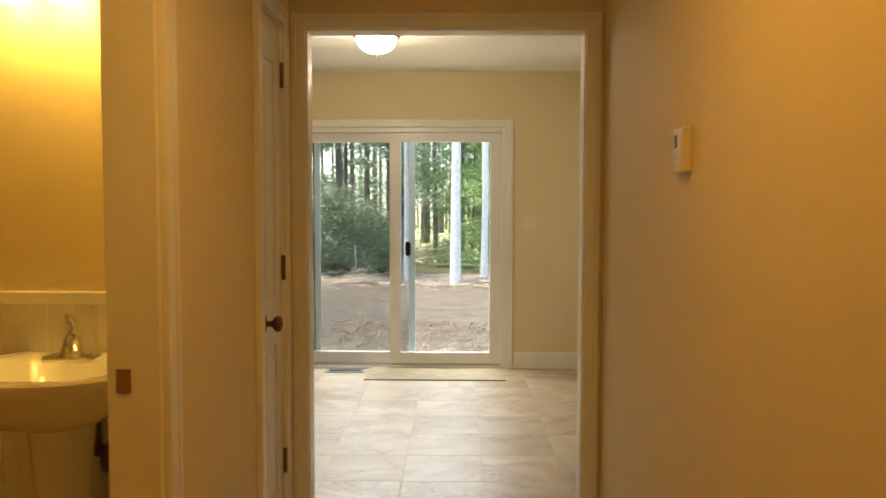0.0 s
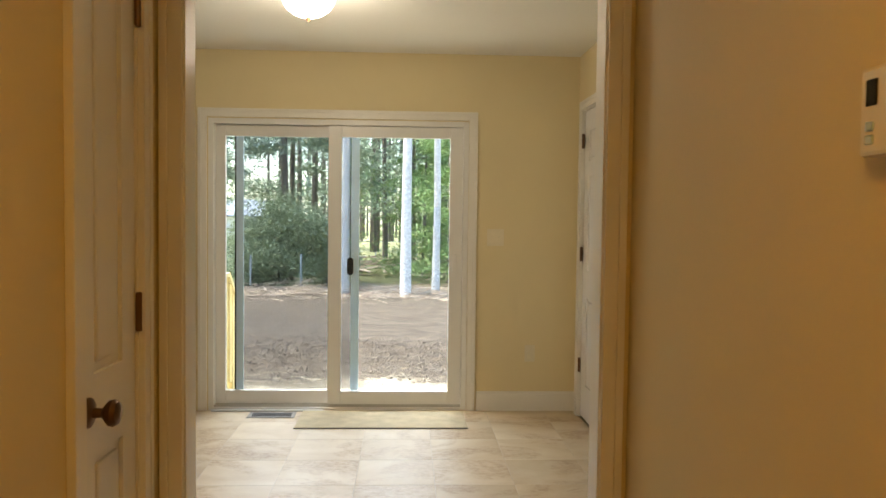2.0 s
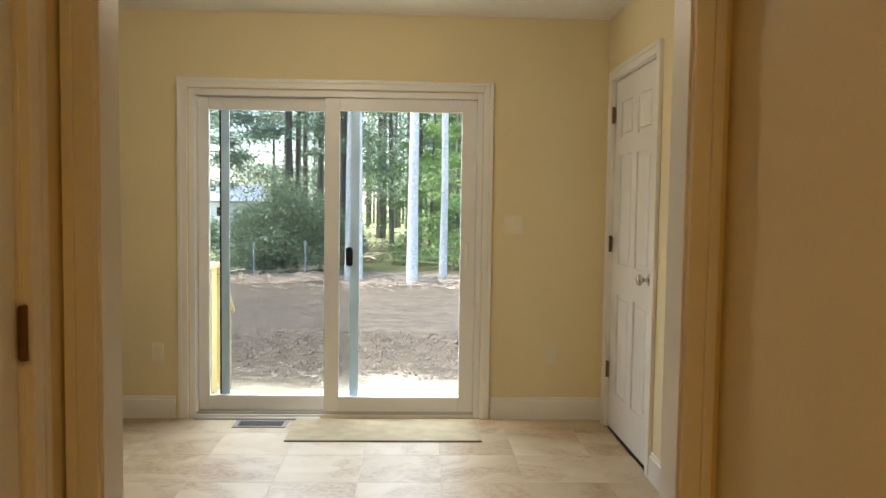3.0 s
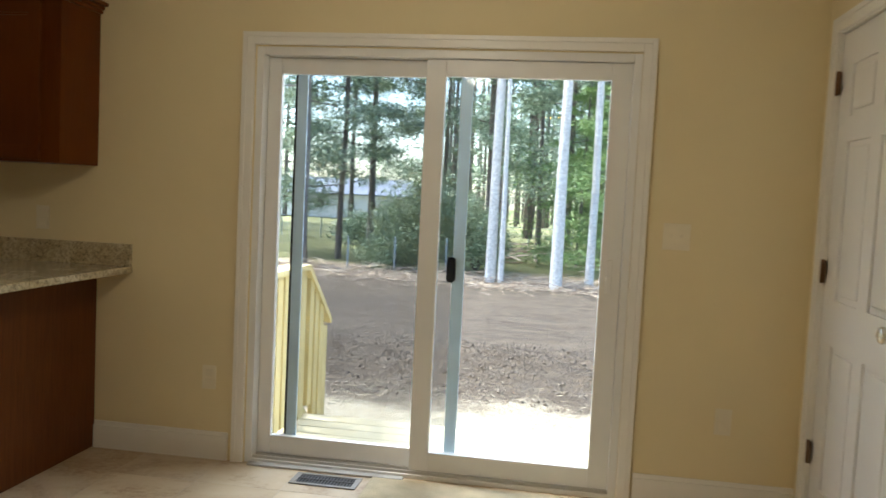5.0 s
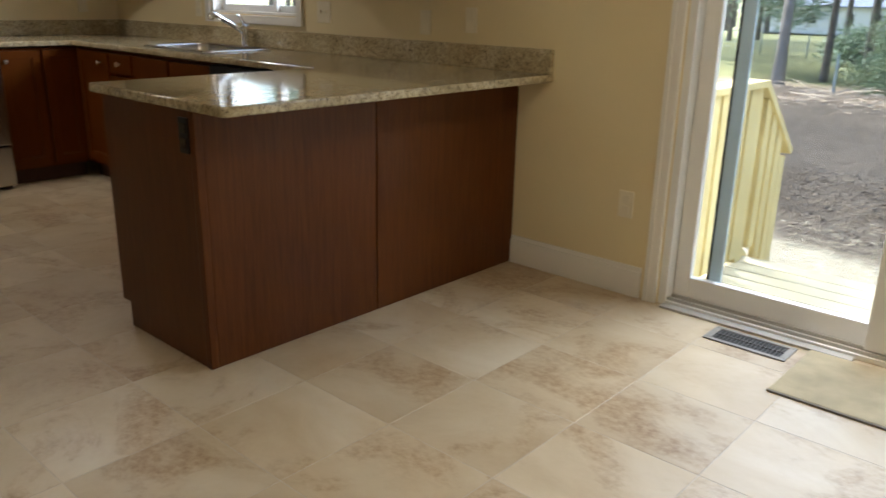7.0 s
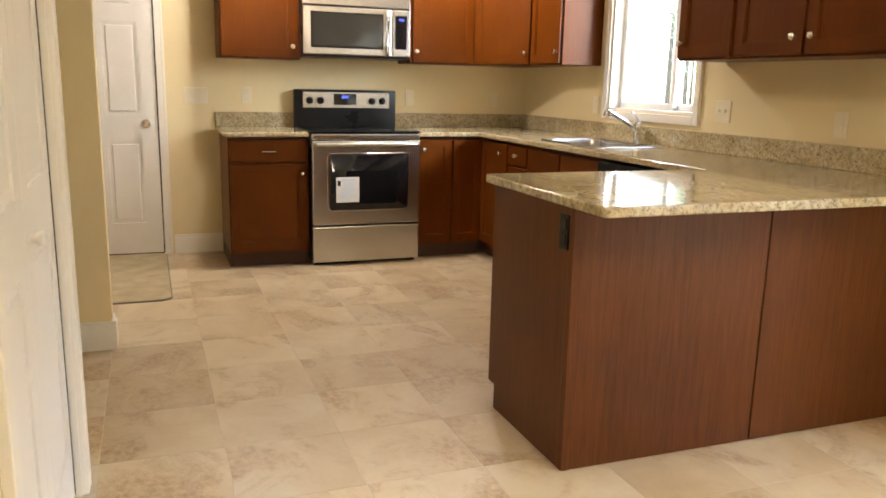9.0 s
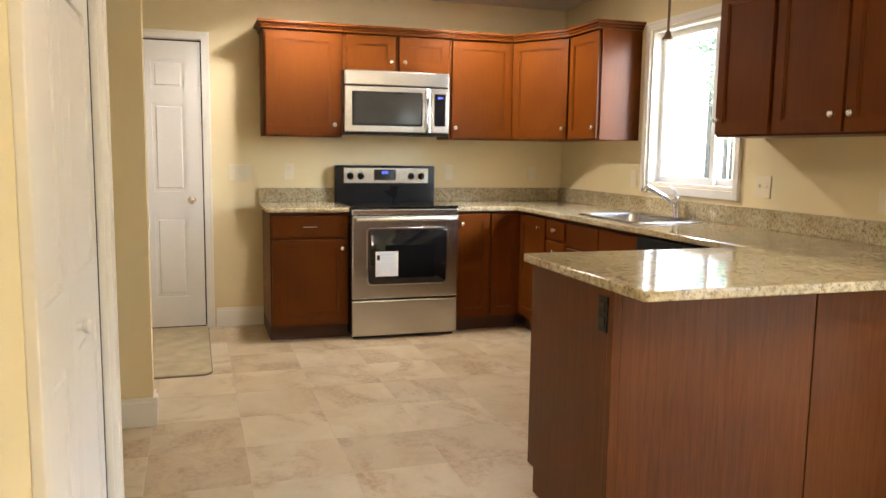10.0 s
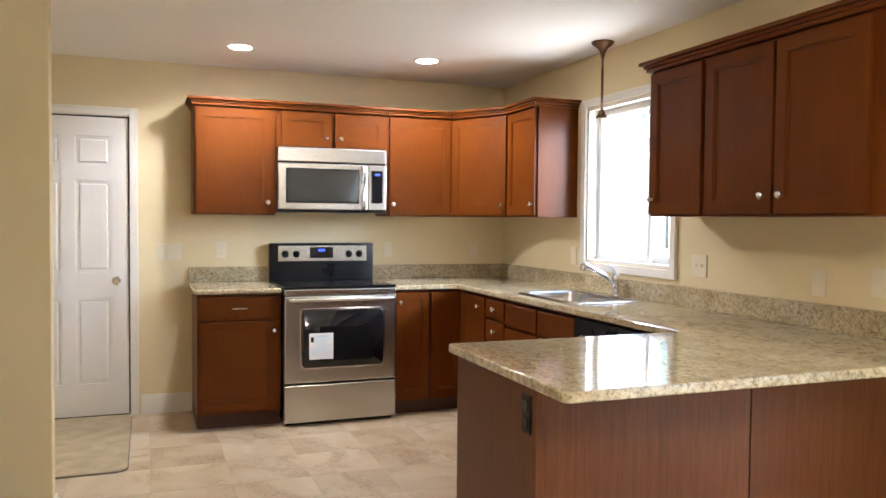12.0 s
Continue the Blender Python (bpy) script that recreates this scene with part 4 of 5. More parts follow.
tube(bm, [(0.598, -0.018, 1.40), (0.598, -0.045, 1.415), (0.598, -0.052, 1.46), (0.598, -0.052, 1.63), (0.598, -0.045, 1.675), (0.598, -0.018, 1.69)], 0.013, 12)
part("handle", bm, STEELH, md, smooth=True)
cp = boxes("control_panel", [((0.632, -0.018, MZ0 + 0.008), (RW, 0.02, 1.708))], STEEL, mw, "", 0.008)
boxes("keypad", [((0.655, -0.021, MZ0 + 0.06), (0.738, -0.017, 1.668))], BLACKG, cp, "black glass keypad", 0.003)
boxes("clock", [((0.68, -0.0225, 1.632), (0.692, -0.021, 1.648)), ((0.696, -0.0225, 1.632), (0.708, -0.021, 1.648)), ((0.712, -0.0225, 1.632), (0.718, -0.021, 1.648))], CLOCK, cp, "blue lit clock digits")
boxes("underside", [((0.0, -0.01, MZ0 - 0.008), (RW, 0.39, MZ0 + 0.006))], BLACKP, mw)


# ---- wall plates, thermostat ----
def plate(m, gangs, kind, label, category):
    p = thing("light_switch" if kind == "switch" else "wall_outlet", m, label, category, "wall plates")
    w = 0.035 + 0.023 * (gangs - 1)
    boxes("plate", [((-w, -0.006, -0.058), (w, 0, 0.058))], PLATE, p, "", 0.002)
    for k in range(gangs):
        x = (k - (gangs - 1) / 2) * 0.046
        if kind == "switch":
            boxes("toggle", [((x - 0.005, -0.014, -0.004), (x + 0.005, -0.006, 0.012))], PLATE, p, "", 0.0015)
        else:
            boxes("receptacle", [((x - 0.017, -0.0085, 0.006), (x + 0.017, -0.006, 0.04)), ((x - 0.017, -0.0085, -0.04), (x + 0.017, -0.006, -0.006))], PLATE, p, "", 0.001)


Wp = lambda y, z: pose(WX, y, z, 0, 0, 90)
Np = lambda x, z: pose(x, 0, z)
plate(Wp(-2.568, 1.13), 3, "switch", "white triple light switch plate on the cream wall", "light switch")
plate(Wp(-2.215, 1.138), 1, "outlet", "white outlet above the small worktop", "outlet")
plate(Wp(-0.977, 1.138), 1, "outlet", "white outlet beside the stove", "outlet")
plate(Wp(-0.263, 1.13), 1, "outlet", "white outlet near the corner above the backsplash", "outlet")
plate(Np(-3.455, 1.133), 1, "outlet", "white outlet beside the sink window", "outlet")
plate(Np(-2.166, 1.136), 2, "switch", "white double light switch beside the sink window", "light switch")
plate(Np(-1.384, 1.108), 1, "outlet", "white plate above the peninsula worktop", "outlet")
plate(Np(-1.086, 1.128), 1, "outlet", "white outlet above the peninsula worktop", "outlet")
plate(Np(1.95, 1.2), 2, "switch", "white double light switch beside the patio door", "light switch")
plate(Np(2.20, 0.40), 1, "outlet", "white outlet low on the wall by the patio door", "outlet")
plate(Np(-0.19, 0.40), 1, "outlet", "white outlet low on the wall by the peninsula", "outlet")
plate(pose(2.63, -1.262, 1.19), 1, "switch", "white light switch on the closet side wall", "light switch")
th = thing("thermostat", pose(HR, -4.387, 1.425, 0, 0, -90), "white wall thermostat with dark display", "thermostat")
boxes("housing", [((-0.034, -0.026, 0.0), (0.052, 0.0, 0.115))], PLATE, th, "", 0.006)
boxes("display", [((-0.020, -0.028, 0.064), (0.004, -0.025, 0.098))], BLACKG, th, "", 0.002)
for k in range(2):
    boxes("button", [((-0.018, -0.0285, 0.032 - k * 0.017), (-0.002, -0.025, 0.044 - k * 0.017))], ALU, th, "", 0.003)


# ---- ceiling lamps ----
def flush_lamp(at, glass):
    f = thing("ceiling_lamp", pose(*at), "bronze flush ceiling lamp with lit frosted glass bowl", "ceiling lamp", "flush ceiling lamps")
    bm = bmesh.new()
    turned(bm, [(0.150, 0), (0.168, -0.010), (0.166, -0.022), (0.148, -0.046), (0.136, -0.058), (0.10, -0.056)][::-1], seg=36)
    part("base_ring", bm, COPPER, f, smooth=True)
    bm = bmesh.new()
    turned(bm, [(0.010, -0.152), (0.040, -0.148), (0.076, -0.134), (0.106, -0.110), (0.124, -0.080), (0.130, -0.055)], seg=36)
    part("glass_bowl", bm, glass, f, "lit frosted white glass bowl", smooth=True)
    bm = bmesh.new()
    turned(bm, [(0.004, -0.172), (0.009, -0.166), (0.009, -0.158), (0.014, -0.152), (0.012, -0.146)], seg=14)
    part("finial", bm, BRONZE, f, smooth=True)


flush_lamp((0.858, -1.52, H), BULBD)
flush_lamp((1.31, -5.15, H), BULB)
bulb = new("dining_lamp_light", bpy.data.lights.new("dining_lamp_light", "POINT"))
bulb.data.energy, bulb.data.color, bulb.data.shadow_soft_size = P_DINE, (1.0, 0.88, 0.69), 0.1
bulb.location = (0.858, -1.52, H - 0.29)
lamp("hall_lamp_light", (1.31, -5.15, H - 0.185), P_HALL, (1.0, 0.47, 0.03), 0.24)
for x, y, power in ((-3.895, -2.155, P_DOWN), (-3.832, -0.936, P_DOWN)):
    dl = thing("downlight", pose(x, y, H), "white recessed ceiling downlight, lit", "downlight", "recessed downlights")
    bm = bmesh.new()
    turned(bm, [(0.095, -0.001), (0.095, -0.004), (0.085, -0.007), (0.072, -0.004), (0.068, -0.0015)][::-1], seg=32)
    part("trim_ring", bm, TRIM, dl, smooth=True)
    bm = bmesh.new()
    turned(bm, [(0.069, -0.0052), (0.069, -0.0042)], seg=32)
    part("lens", bm, LENS, dl)
    spot = new("downlight_light", bpy.data.lights.new("downlight_light", "SPOT"))
    spot.data.energy, spot.data.color, spot.data.shadow_soft_size = power, (1.0, 0.95, 0.87), 0.055
    spot.data.spot_size, spot.data.spot_blend = radians(164), 0.6
    spot.location = (x, y, H - 0.062)
pn = thing("pendant_lamp", pose(-2.90, -0.15, H), "bronze pendant rod without shade above the sink", "pendant lamp")
bm = bmesh.new()
turned(bm, [(0.006, -0.105), (0.010, -0.09), (0.016, -0.062), (0.03, -0.04), (0.054, -0.022), (0.066, -0.010), (0.066, 0.0)], seg=24)
part("canopy", bm, BRONZE, pn, smooth=True)
bm = bmesh.new()
tube(bm, [(0, 0, -0.10), (0, 0, -0.16)], 0.006, 10)
tube(bm, [(0, 0, -0.155), (0, 0, -0.41)], 0.008, 10)
part("rod", bm, BRONZE, pn, smooth=True)
bm = bmesh.new()
turned(bm, [(0.034, -0.455), (0.036, -0.448), (0.022, -0.430), (0.015, -0.408), (0.010, -0.402)], seg=20)
part("socket", bm, BRONZE, pn, smooth=True)

# ---- rugs and floor vent ----
rg = thing("door_mat", pose(0.648, -0.475, 0), "beige carpet mat inside the patio door", "mat")
boxes("carpet", [((0, 0.006, 0.0), (1.09, 0.43, 0.009))], RUG, rg, "", 0.003)
boxes("edge", [((-0.003, -0.003, 0.0), (1.093, 0.006, 0.007))], RUGEDGE, rg, "frayed dark edge")
rg = thing("door_mat", pose(-4.58, -3.55, 0), "beige carpet mat before the kitchen door", "mat")
bm = bmesh.new()
block(bm, (0, 0, 0.0), (1.29, 0.735, 0.011))
bmesh.ops.bevel(bm, geom=[e for e in bm.edges if abs(e.verts[0].co.z - e.verts[1].co.z) > 0.005], offset=0.07, segments=6, affect="EDGES", profile=0.5)
part("carpet", bm, RUG, rg)
bm = bmesh.new()
block(bm, (-0.006, -0.006, 0.0), (1.296, 0.741, 0.008))
bmesh.ops.bevel(bm, geom=[e for e in bm.edges if abs(e.verts[0].co.z - e.verts[1].co.z) > 0.005], offset=0.076, segments=6, affect="EDGES", profile=0.5)
part("binding", bm, RUGEDGE, rg)
fv = thing("floor_vent", pose(0.455, -0.14, 0), "metal floor register set in the tile", "floor vent")
boxes("frame", [((-0.155, -0.072, 0), (0.155, -0.052, 0.006)), ((-0.155, 0.052, 0), (0.155, 0.072, 0.006)), ((-0.155, -0.052, 0), (-0.13, 0.052, 0.006)), ((0.13, -0.052, 0), (0.155, 0.052, 0.006))], VENTM, fv, "", 0.002)
# flat dark plate paints the shade of the duct below the slats
boxes("well", [((-0.13, -0.052, 0.0), (0.13, 0.052, 0.0015))], GAPSHADE, fv)
for k in range(17):
    x = -0.12 + k * 0.015
    boxes("slat", [((x - 0.0022, -0.052, 0.0015), (x + 0.0022, 0.052, 0.005))], VSLAT, fv)
boxes("slat", [((-0.13, -0.003, 0.0017), (0.13, 0.003, 0.0055))], VSLAT, fv)

# ---- bathroom ----
wc = thing("wainscot", pose(0, 0, 0), "white beadboard wainscot in the bathroom", "wainscot")
for k in range(34):
    x = -1.2 + k * 0.052
    boxes("board", [((x + 0.003, -3.970, 0.0), (x + 0.049, -3.96, 1.02))], TRIM, wc, "", 0.003)
boxes("backing", [((-1.2, -3.9665, 0.0), (HL - 0.12, -3.9605, 1.02))], TRIM, wc)
boxes("cap_rail", [((-1.2, -3.985, 1.02), (HL - 0.12, -3.96, 1.062))], TRIM, wc, "", 0.004)
ps = thing("pedestal_sink", pose(0.175, -3.972, 0), "white porcelain pedestal sink with chrome faucet", "sink")
bm = bmesh.new()


def oval(bm, rings, seg=36, cy=-0.235):
    loops = []
    for rx, ry, z in rings:
        loop = []
        for k in range(seg):
            a = 2 * math.pi * k / seg
            s, c = math.sin(a), math.cos(a)
            y = ry * s if s < 0 else min(ry * s * 1.35, -cy)
            loop.append(bm.verts.new((rx * (abs(c) ** 0.8) * (1 if c >= 0 else -1), cy + y, z)))
        loops.append(loop)
    for a, b in zip(loops, loops[1:]):
        for k in range(seg):
            bm.faces.new((a[k], a[(k + 1) % seg], b[(k + 1) % seg], b[k]))
    bm.faces.new(loops[0][::-1])
    bm.faces.new(loops[-1])


oval(bm, [(0.10, 0.08, 0.695), (0.16, 0.13, 0.712), (0.22, 0.18, 0.755), (0.262, 0.222, 0.808), (0.280, 0.235, 0.842), (0.282, 0.237, 0.86), (0.276, 0.232, 0.868), (0.245, 0.19, 0.866), (0.22, 0.165, 0.84), (0.18, 0.13, 0.78), (0.10, 0.08, 0.745)])
part("basin", bm, PORC, ps, smooth=True)
bm = bmesh.new()
turned(bm, [(0.13, 0), (0.13, 0.03), (0.105, 0.07), (0.082, 0.25), (0.078, 0.5), (0.10, 0.715)], (0, -0.17, 0), 28)
part("pedestal", bm, PORC, ps, smooth=True)
bf = thing("bath_faucet", pose(0.190, -4.105, 0.862), "chrome bathroom faucet on the pedestal sink", "faucet")
bm = bmesh.new()
block(bm, (-0.08, -0.032, 0), (0.08, 0.032, 0.022), 0.01)
turned(bm, [(0.038, 0.018), (0.030, 0.035), (0.022, 0.06), (0.02, 0.075), (0.012, 0.085)], seg=18)
part("body", bm, CHROME, bf, smooth=True)
bm = bmesh.new()
tube(bm, [(0, 0, 0.055), (0.03, -0.045, 0.075), (0.055, -0.09, 0.066), (0.068, -0.115, 0.045)], [0.020, 0.018, 0.017, 0.014], 12)
part("spout", bm, CHROME, bf, smooth=True)
bm = bmesh.new()
tube(bm, [(0, 0, 0.08), (0, 0.004, 0.105), (0.006, -0.02, 0.135), (0.012, -0.045, 0.145)], [0.016, 0.015, 0.014, 0.010], 10)
part("lever", bm, CHROME, bf, smooth=True)
tr = thing("drain_pipe", pose(0.228, -4.02, 0), "dark metal supply valve and drain pipe under the sink", "pipe")
bm = bmesh.new()
tube(bm, [(0, -0.02, 0.70), (0, -0.02, 0.60), (0.0, -0.005, 0.56), (0.0, 0.05, 0.545)], 0.017, 12)
part("trap", bm, BRONZE, tr, smooth=True)
bm = bmesh.new()
turned(bm, [(0.024, 0.50), (0.026, 0.52), (0.026, 0.55), (0.018, 0.58)], (0.03, 0.0, 0), 14)
part("valve", bm, BRONZE, tr, smooth=True)
bm = bmesh.new()
tube(bm, [(0.03, 0.0, 0.02), (0.03, 0.0, 0.25), (0.03, 0.0, 0.51)], 0.012, 10)
part("supply_tube", bm, STEELH, tr, smooth=True)
vl = thing("vanity_light", pose(0.15, -3.96, 2.02), "lit vanity light bar above the bathroom sink", "wall lamp")
boxes("bar", [((-0.25, -0.03, -0.03), (0.25, 0, 0.03))], NICKEL, vl, "", 0.005)
for x in (-0.17, 0.0, 0.17):
    bm = bmesh.new()
    turned(bm, [(0.03, 0.03), (0.05, 0.0), (0.058, -0.05), (0.05, -0.055)], (x, -0.08, 0), 20)
    part("shade", bm, VANITY, vl, smooth=True)

# ---- yard ----
gx = [-300, -150, -80, -45, -28, -20] + [-15 + 0.25 * k for k in range(40)] + [-5 + 0.09 * k for k in range(122)] + [6 + 0.25 * k for k in range(34)] + [18, 26, 40, 70, 150, 300]
gy = [-300, -100, -40, -12, -3, 0.14] + [0.3 + 0.22 * k for k in range(14)] + [3.4 + 0.075 * k for k in range(64)] + [8.2 + 0.22 * k for k in range(75)] + [25, 26.5, 29, 33, 40, 55, 80, 140, 300]


def land(x, y):
    if y < 0.2:
        return -0.55
    rough = noise.fractal(Vector((x * 0.9, y * 1.1, 0)), 1.0, 2.0, 4) * 0.05 + noise.fractal(Vector((x * 3.1, y * 3.1, 4)), 0.8, 2.0, 3) * 0.035
    ridge = 0.16 * math.exp(-((y - 5.3) / 1.0) ** 2) + 0.19 * math.exp(-((y - 20.2) / 1.8) ** 2)
    rough += noise.fractal(Vector((x * 5.2, y * 5.2, 2)), 0.7, 2.0, 3) * 0.075 * math.exp(-((y - 5.3) / 1.4) ** 2)
    fade = 1.0 if y < 22 else max(0.3, 1 - (y - 22) / 10)
    fall = max(0.0, min(1.0, (y - 4.5) / 15.5))
    return -0.55 + (rough + ridge * (0.6 + noise.noise(Vector((x * 0.8, y * 0.5, 9))))) * fade - 0.76 * fall - max(0, min(y, 110) - 22) * 0.013


gv = [(x, y, land(x, y)) for y in gy for x in gx]
nx = len(gx)
gf = [(j * nx + i, j * nx + i + 1, (j + 1) * nx + i + 1, (j + 1) * nx + i) for j in range(len(gy) - 1) for i in range(nx - 1)]
me = bpy.data.meshes.new("ground")
me.from_pydata(gv, [], gf)
me.materials.append(GROUND)
for f in me.polygons:
    f.use_smooth = True
tagged(new("ground", me), "bare graded soil with straw, litter and grass", kind="structure")
structure("foundation", [((WX - 0.15, 0.02, -0.9), (EX, 0.15, -0.5))], GROUT)


def stuff(name, verts, faces, material, label):
    me = bpy.data.meshes.new(name)
    me.from_pydata(verts, [], faces)
    me.materials.append(material)
    return tagged(new(name, me), label, kind="stuff")


def scatter_clods(rng, n, x0, x1, y0, y1, s0, s1):
    vs, fs = [], []
    for _ in range(n):
        x, y = rng.uniform(x0, x1), rng.uniform(y0, y1)
        s = rng.uniform(s0, s1) * rng.uniform(0.5, 1)
        z, b = land(x, y), len(vs)
        for dx, dy, dz in ((1, 0, 0), (0, 1, 0), (-1, 0, 0), (0, -1, 0), (0.2, 0.1, 0.8), (0, 0, -0.6)):
            vs.append((x + s * (dx + rng.uniform(-0.35, 0.35)), y + s * (dy + rng.uniform(-0.35, 0.35)), z + s * (dz + rng.uniform(-0.2, 0.3))))
        fs += [(b + a, b + c, b + 4) for a, c in ((0, 1), (1, 2), (2, 3), (3, 0))] + [(b + c, b + a, b + 5) for a, c in ((0, 1), (1, 2), (2, 3), (3, 0))]
    return vs, fs


def scatter_sticks(rng, n, x0, x1, y0, y1, l0, l1, r, lift=0.1):
    vs, fs = [], []
    for _ in range(n):
        x, y, a = rng.uniform(x0, x1), rng.gauss((y0 + y1) / 2, (y1 - y0) / 4), rng.uniform(0, 6.3)
        ln, z = rng.uniform(l0, l1), land(x, y) + rng.uniform(0, lift)
        d = Vector((math.cos(a), math.sin(a), rng.uniform(-0.15, 0.25))) * ln / 2
        n1 = d.cross(Vector((0, 0, 1))).normalized() * r * rng.uniform(0.5, 1.2)
        n2 = Vector((0, 0, r))
        b, c = len(vs), Vector((x, y, z))
        for e in (-1, 1):
            for o in (n1, n2, -n1):
                vs.append(tuple(c + d * e + o))
        fs += [(b, b + 1, b + 4, b + 3), (b + 1, b + 2, b + 5, b + 4), (b + 2, b, b + 3, b + 5), (b, b + 2, b + 1), (b + 3, b + 4, b + 5)]
    return vs, fs


rng = random.Random(5)
stuff("soil_clods", *scatter_clods(rng, 6500, -7, 8, 3.4, 16.5, 0.006, 0.022), CLOD, "loose dark soil clods")
stuff("bank_clods", *scatter_clods(rng, 8000, -4.5, 5.5, 3.5, 7.2, 0.007, 0.032), CLOD, "rough dark clumps of turned soil")
stuff("loose_straw", *scatter_sticks(rng, 9000, -2, 6, 1.5, 3.9, 0.02, 0.07, 0.0015, 0.025), STRAW, "loose straw scattered by the steps")
stuff("wood_chips", *scatter_sticks(rng, 8500, -13, 12, 17.6, 22.6, 0.06, 0.26, 0.011, 0.09), TWIG, "pale wood chips and litter along the wood edge")
stuff("brush_pile", *scatter_sticks(rng, 560, -13, 12, 18.2, 23.2, 0.3, 1.3, 0.014, 0.25), TWIG, "fallen branches and brush along the wood edge")

# ---- landing and stair rail ----
DZ = -0.19
lg = thing("wood_landing", pose(0, 0, 0), "treated pine landing outside the patio door", "deck")
for k in range(10):
    y = 0.155 + k * 0.137
    boxes("deck_board", [((-0.33, y, DZ - 0.03), (2.15, y + 0.132, DZ))], DECKF, lg, "", 0.003)
boxes("rim_board", [((-0.33, 1.50, DZ - 0.25), (2.15, 1.538, DZ - 0.031))], DECKW, lg)
boxes("rim_board", [((-0.33, 0.155, DZ - 0.25), (-0.292, 1.499, DZ - 0.031))], DECKW, lg)
for x in (-0.25, 2.05):
    boxes("support_post", [((x - 0.045, 1.40, -0.75), (x + 0.045, 1.49, DZ - 0.031))], DECKW, lg)
rl = thing("deck_railing", pose(0, 0, 0), "treated pine railing with balusters along the landing and steps", "railing")
RX = -0.235
for y, z0, z1 in ((0.205, DZ, 0.80), (1.38, DZ, 0.80), (1.87, -0.62, 0.36)):
    boxes("post", [((RX - 0.045, y - 0.045, z0), (RX + 0.045, y + 0.045, z1))], DECKW, rl, "", 0.004)
boxes("top_rail", [((RX - 0.07, 0.155, 0.80), (RX + 0.07, 1.43, 0.838))], DECKW, rl, "", 0.005)
boxes("bottom_rail", [((RX - 0.02, 0.246, DZ + 0.07), (RX + 0.02, 1.334, DZ + 0.15))], DECKW, rl, "", 0.003)
bm = bmesh.new()
ang = math.degrees(math.atan2(-0.46, 0.56))
block(bm, (-0.07, 0, -0.019), (0.07, 0.68, 0.019), 0.004, pose(RX, 1.42, 0.815, ang, 0, 0))
part("stair_rail", bm, DECKW, rl)
bm = bmesh.new()
block(bm, (-0.02, 0, -0.04), (0.02, 0.58, 0.04), 0.003, pose(RX, 1.43, DZ + 0.06, ang, 0, 0))
part("stair_rail", bm, DECKW, rl)
for k in range(9):
    y = 0.28 + k * 0.118
    boxes("baluster", [((RX + 0.021, y, DZ + 0.04), (RX + 0.055, y + 0.085, 0.80))], DECKW, rl, "", 0.003)
for k in range(3):
    y = 1.48 + k * 0.115
    top_z = 0.78 - (y - 1.42) * 0.82
    boxes("baluster", [((RX + 0.021, y, top_z - 0.86), (RX + 0.055, y + 0.075, top_z))], DECKW, rl, "", 0.003)
sp = thing("wood_steps", pose(0, 0, 0), "treated pine steps down from the landing", "steps")
boxes("tread", [((-0.30, 1.54, -0.40), (2.1, 1.82, -0.365))], DECKF, sp, "", 0.004)
boxes("riser", [((-0.30, 1.82, -0.66), (2.1, 1.84, -0.42))], DECKW, sp)
boxes("riser", [((-0.30, 1.539, -0.66), (2.1, 1.56, -0.401))], DECKW, sp)

# ---- trees ----
def leaf_clumps(rng, spots, size, per, flat=0.5, wide=0.3):
    """Small leaf triangles round spots: (centre, radius)."""
    vs, fs = [], []
    for c, r in spots:
        for _ in range(per):
            o = Vector((rng.gauss(0, 0.5), rng.gauss(0, 0.5), rng.gauss(0, 0.5 * flat))) * r
            p, s = c + o, size * rng.uniform(0.5, 1.4)
            a, b = Vector((rng.gauss(0, 1), rng.gauss(0, 1), rng.gauss(0, 0.6))).normalized(), Vector((rng.gauss(0, 1), rng.gauss(0, 1), rng.gauss(0, 0.6))).normalized()
            n = len(vs)
            vs += [tuple(p), tuple(p + a * s * 1.25), tuple(p + (a * 0.6 + b * wide) * s)]
            fs.append((n, n + 1, n + 2))
    return vs, fs


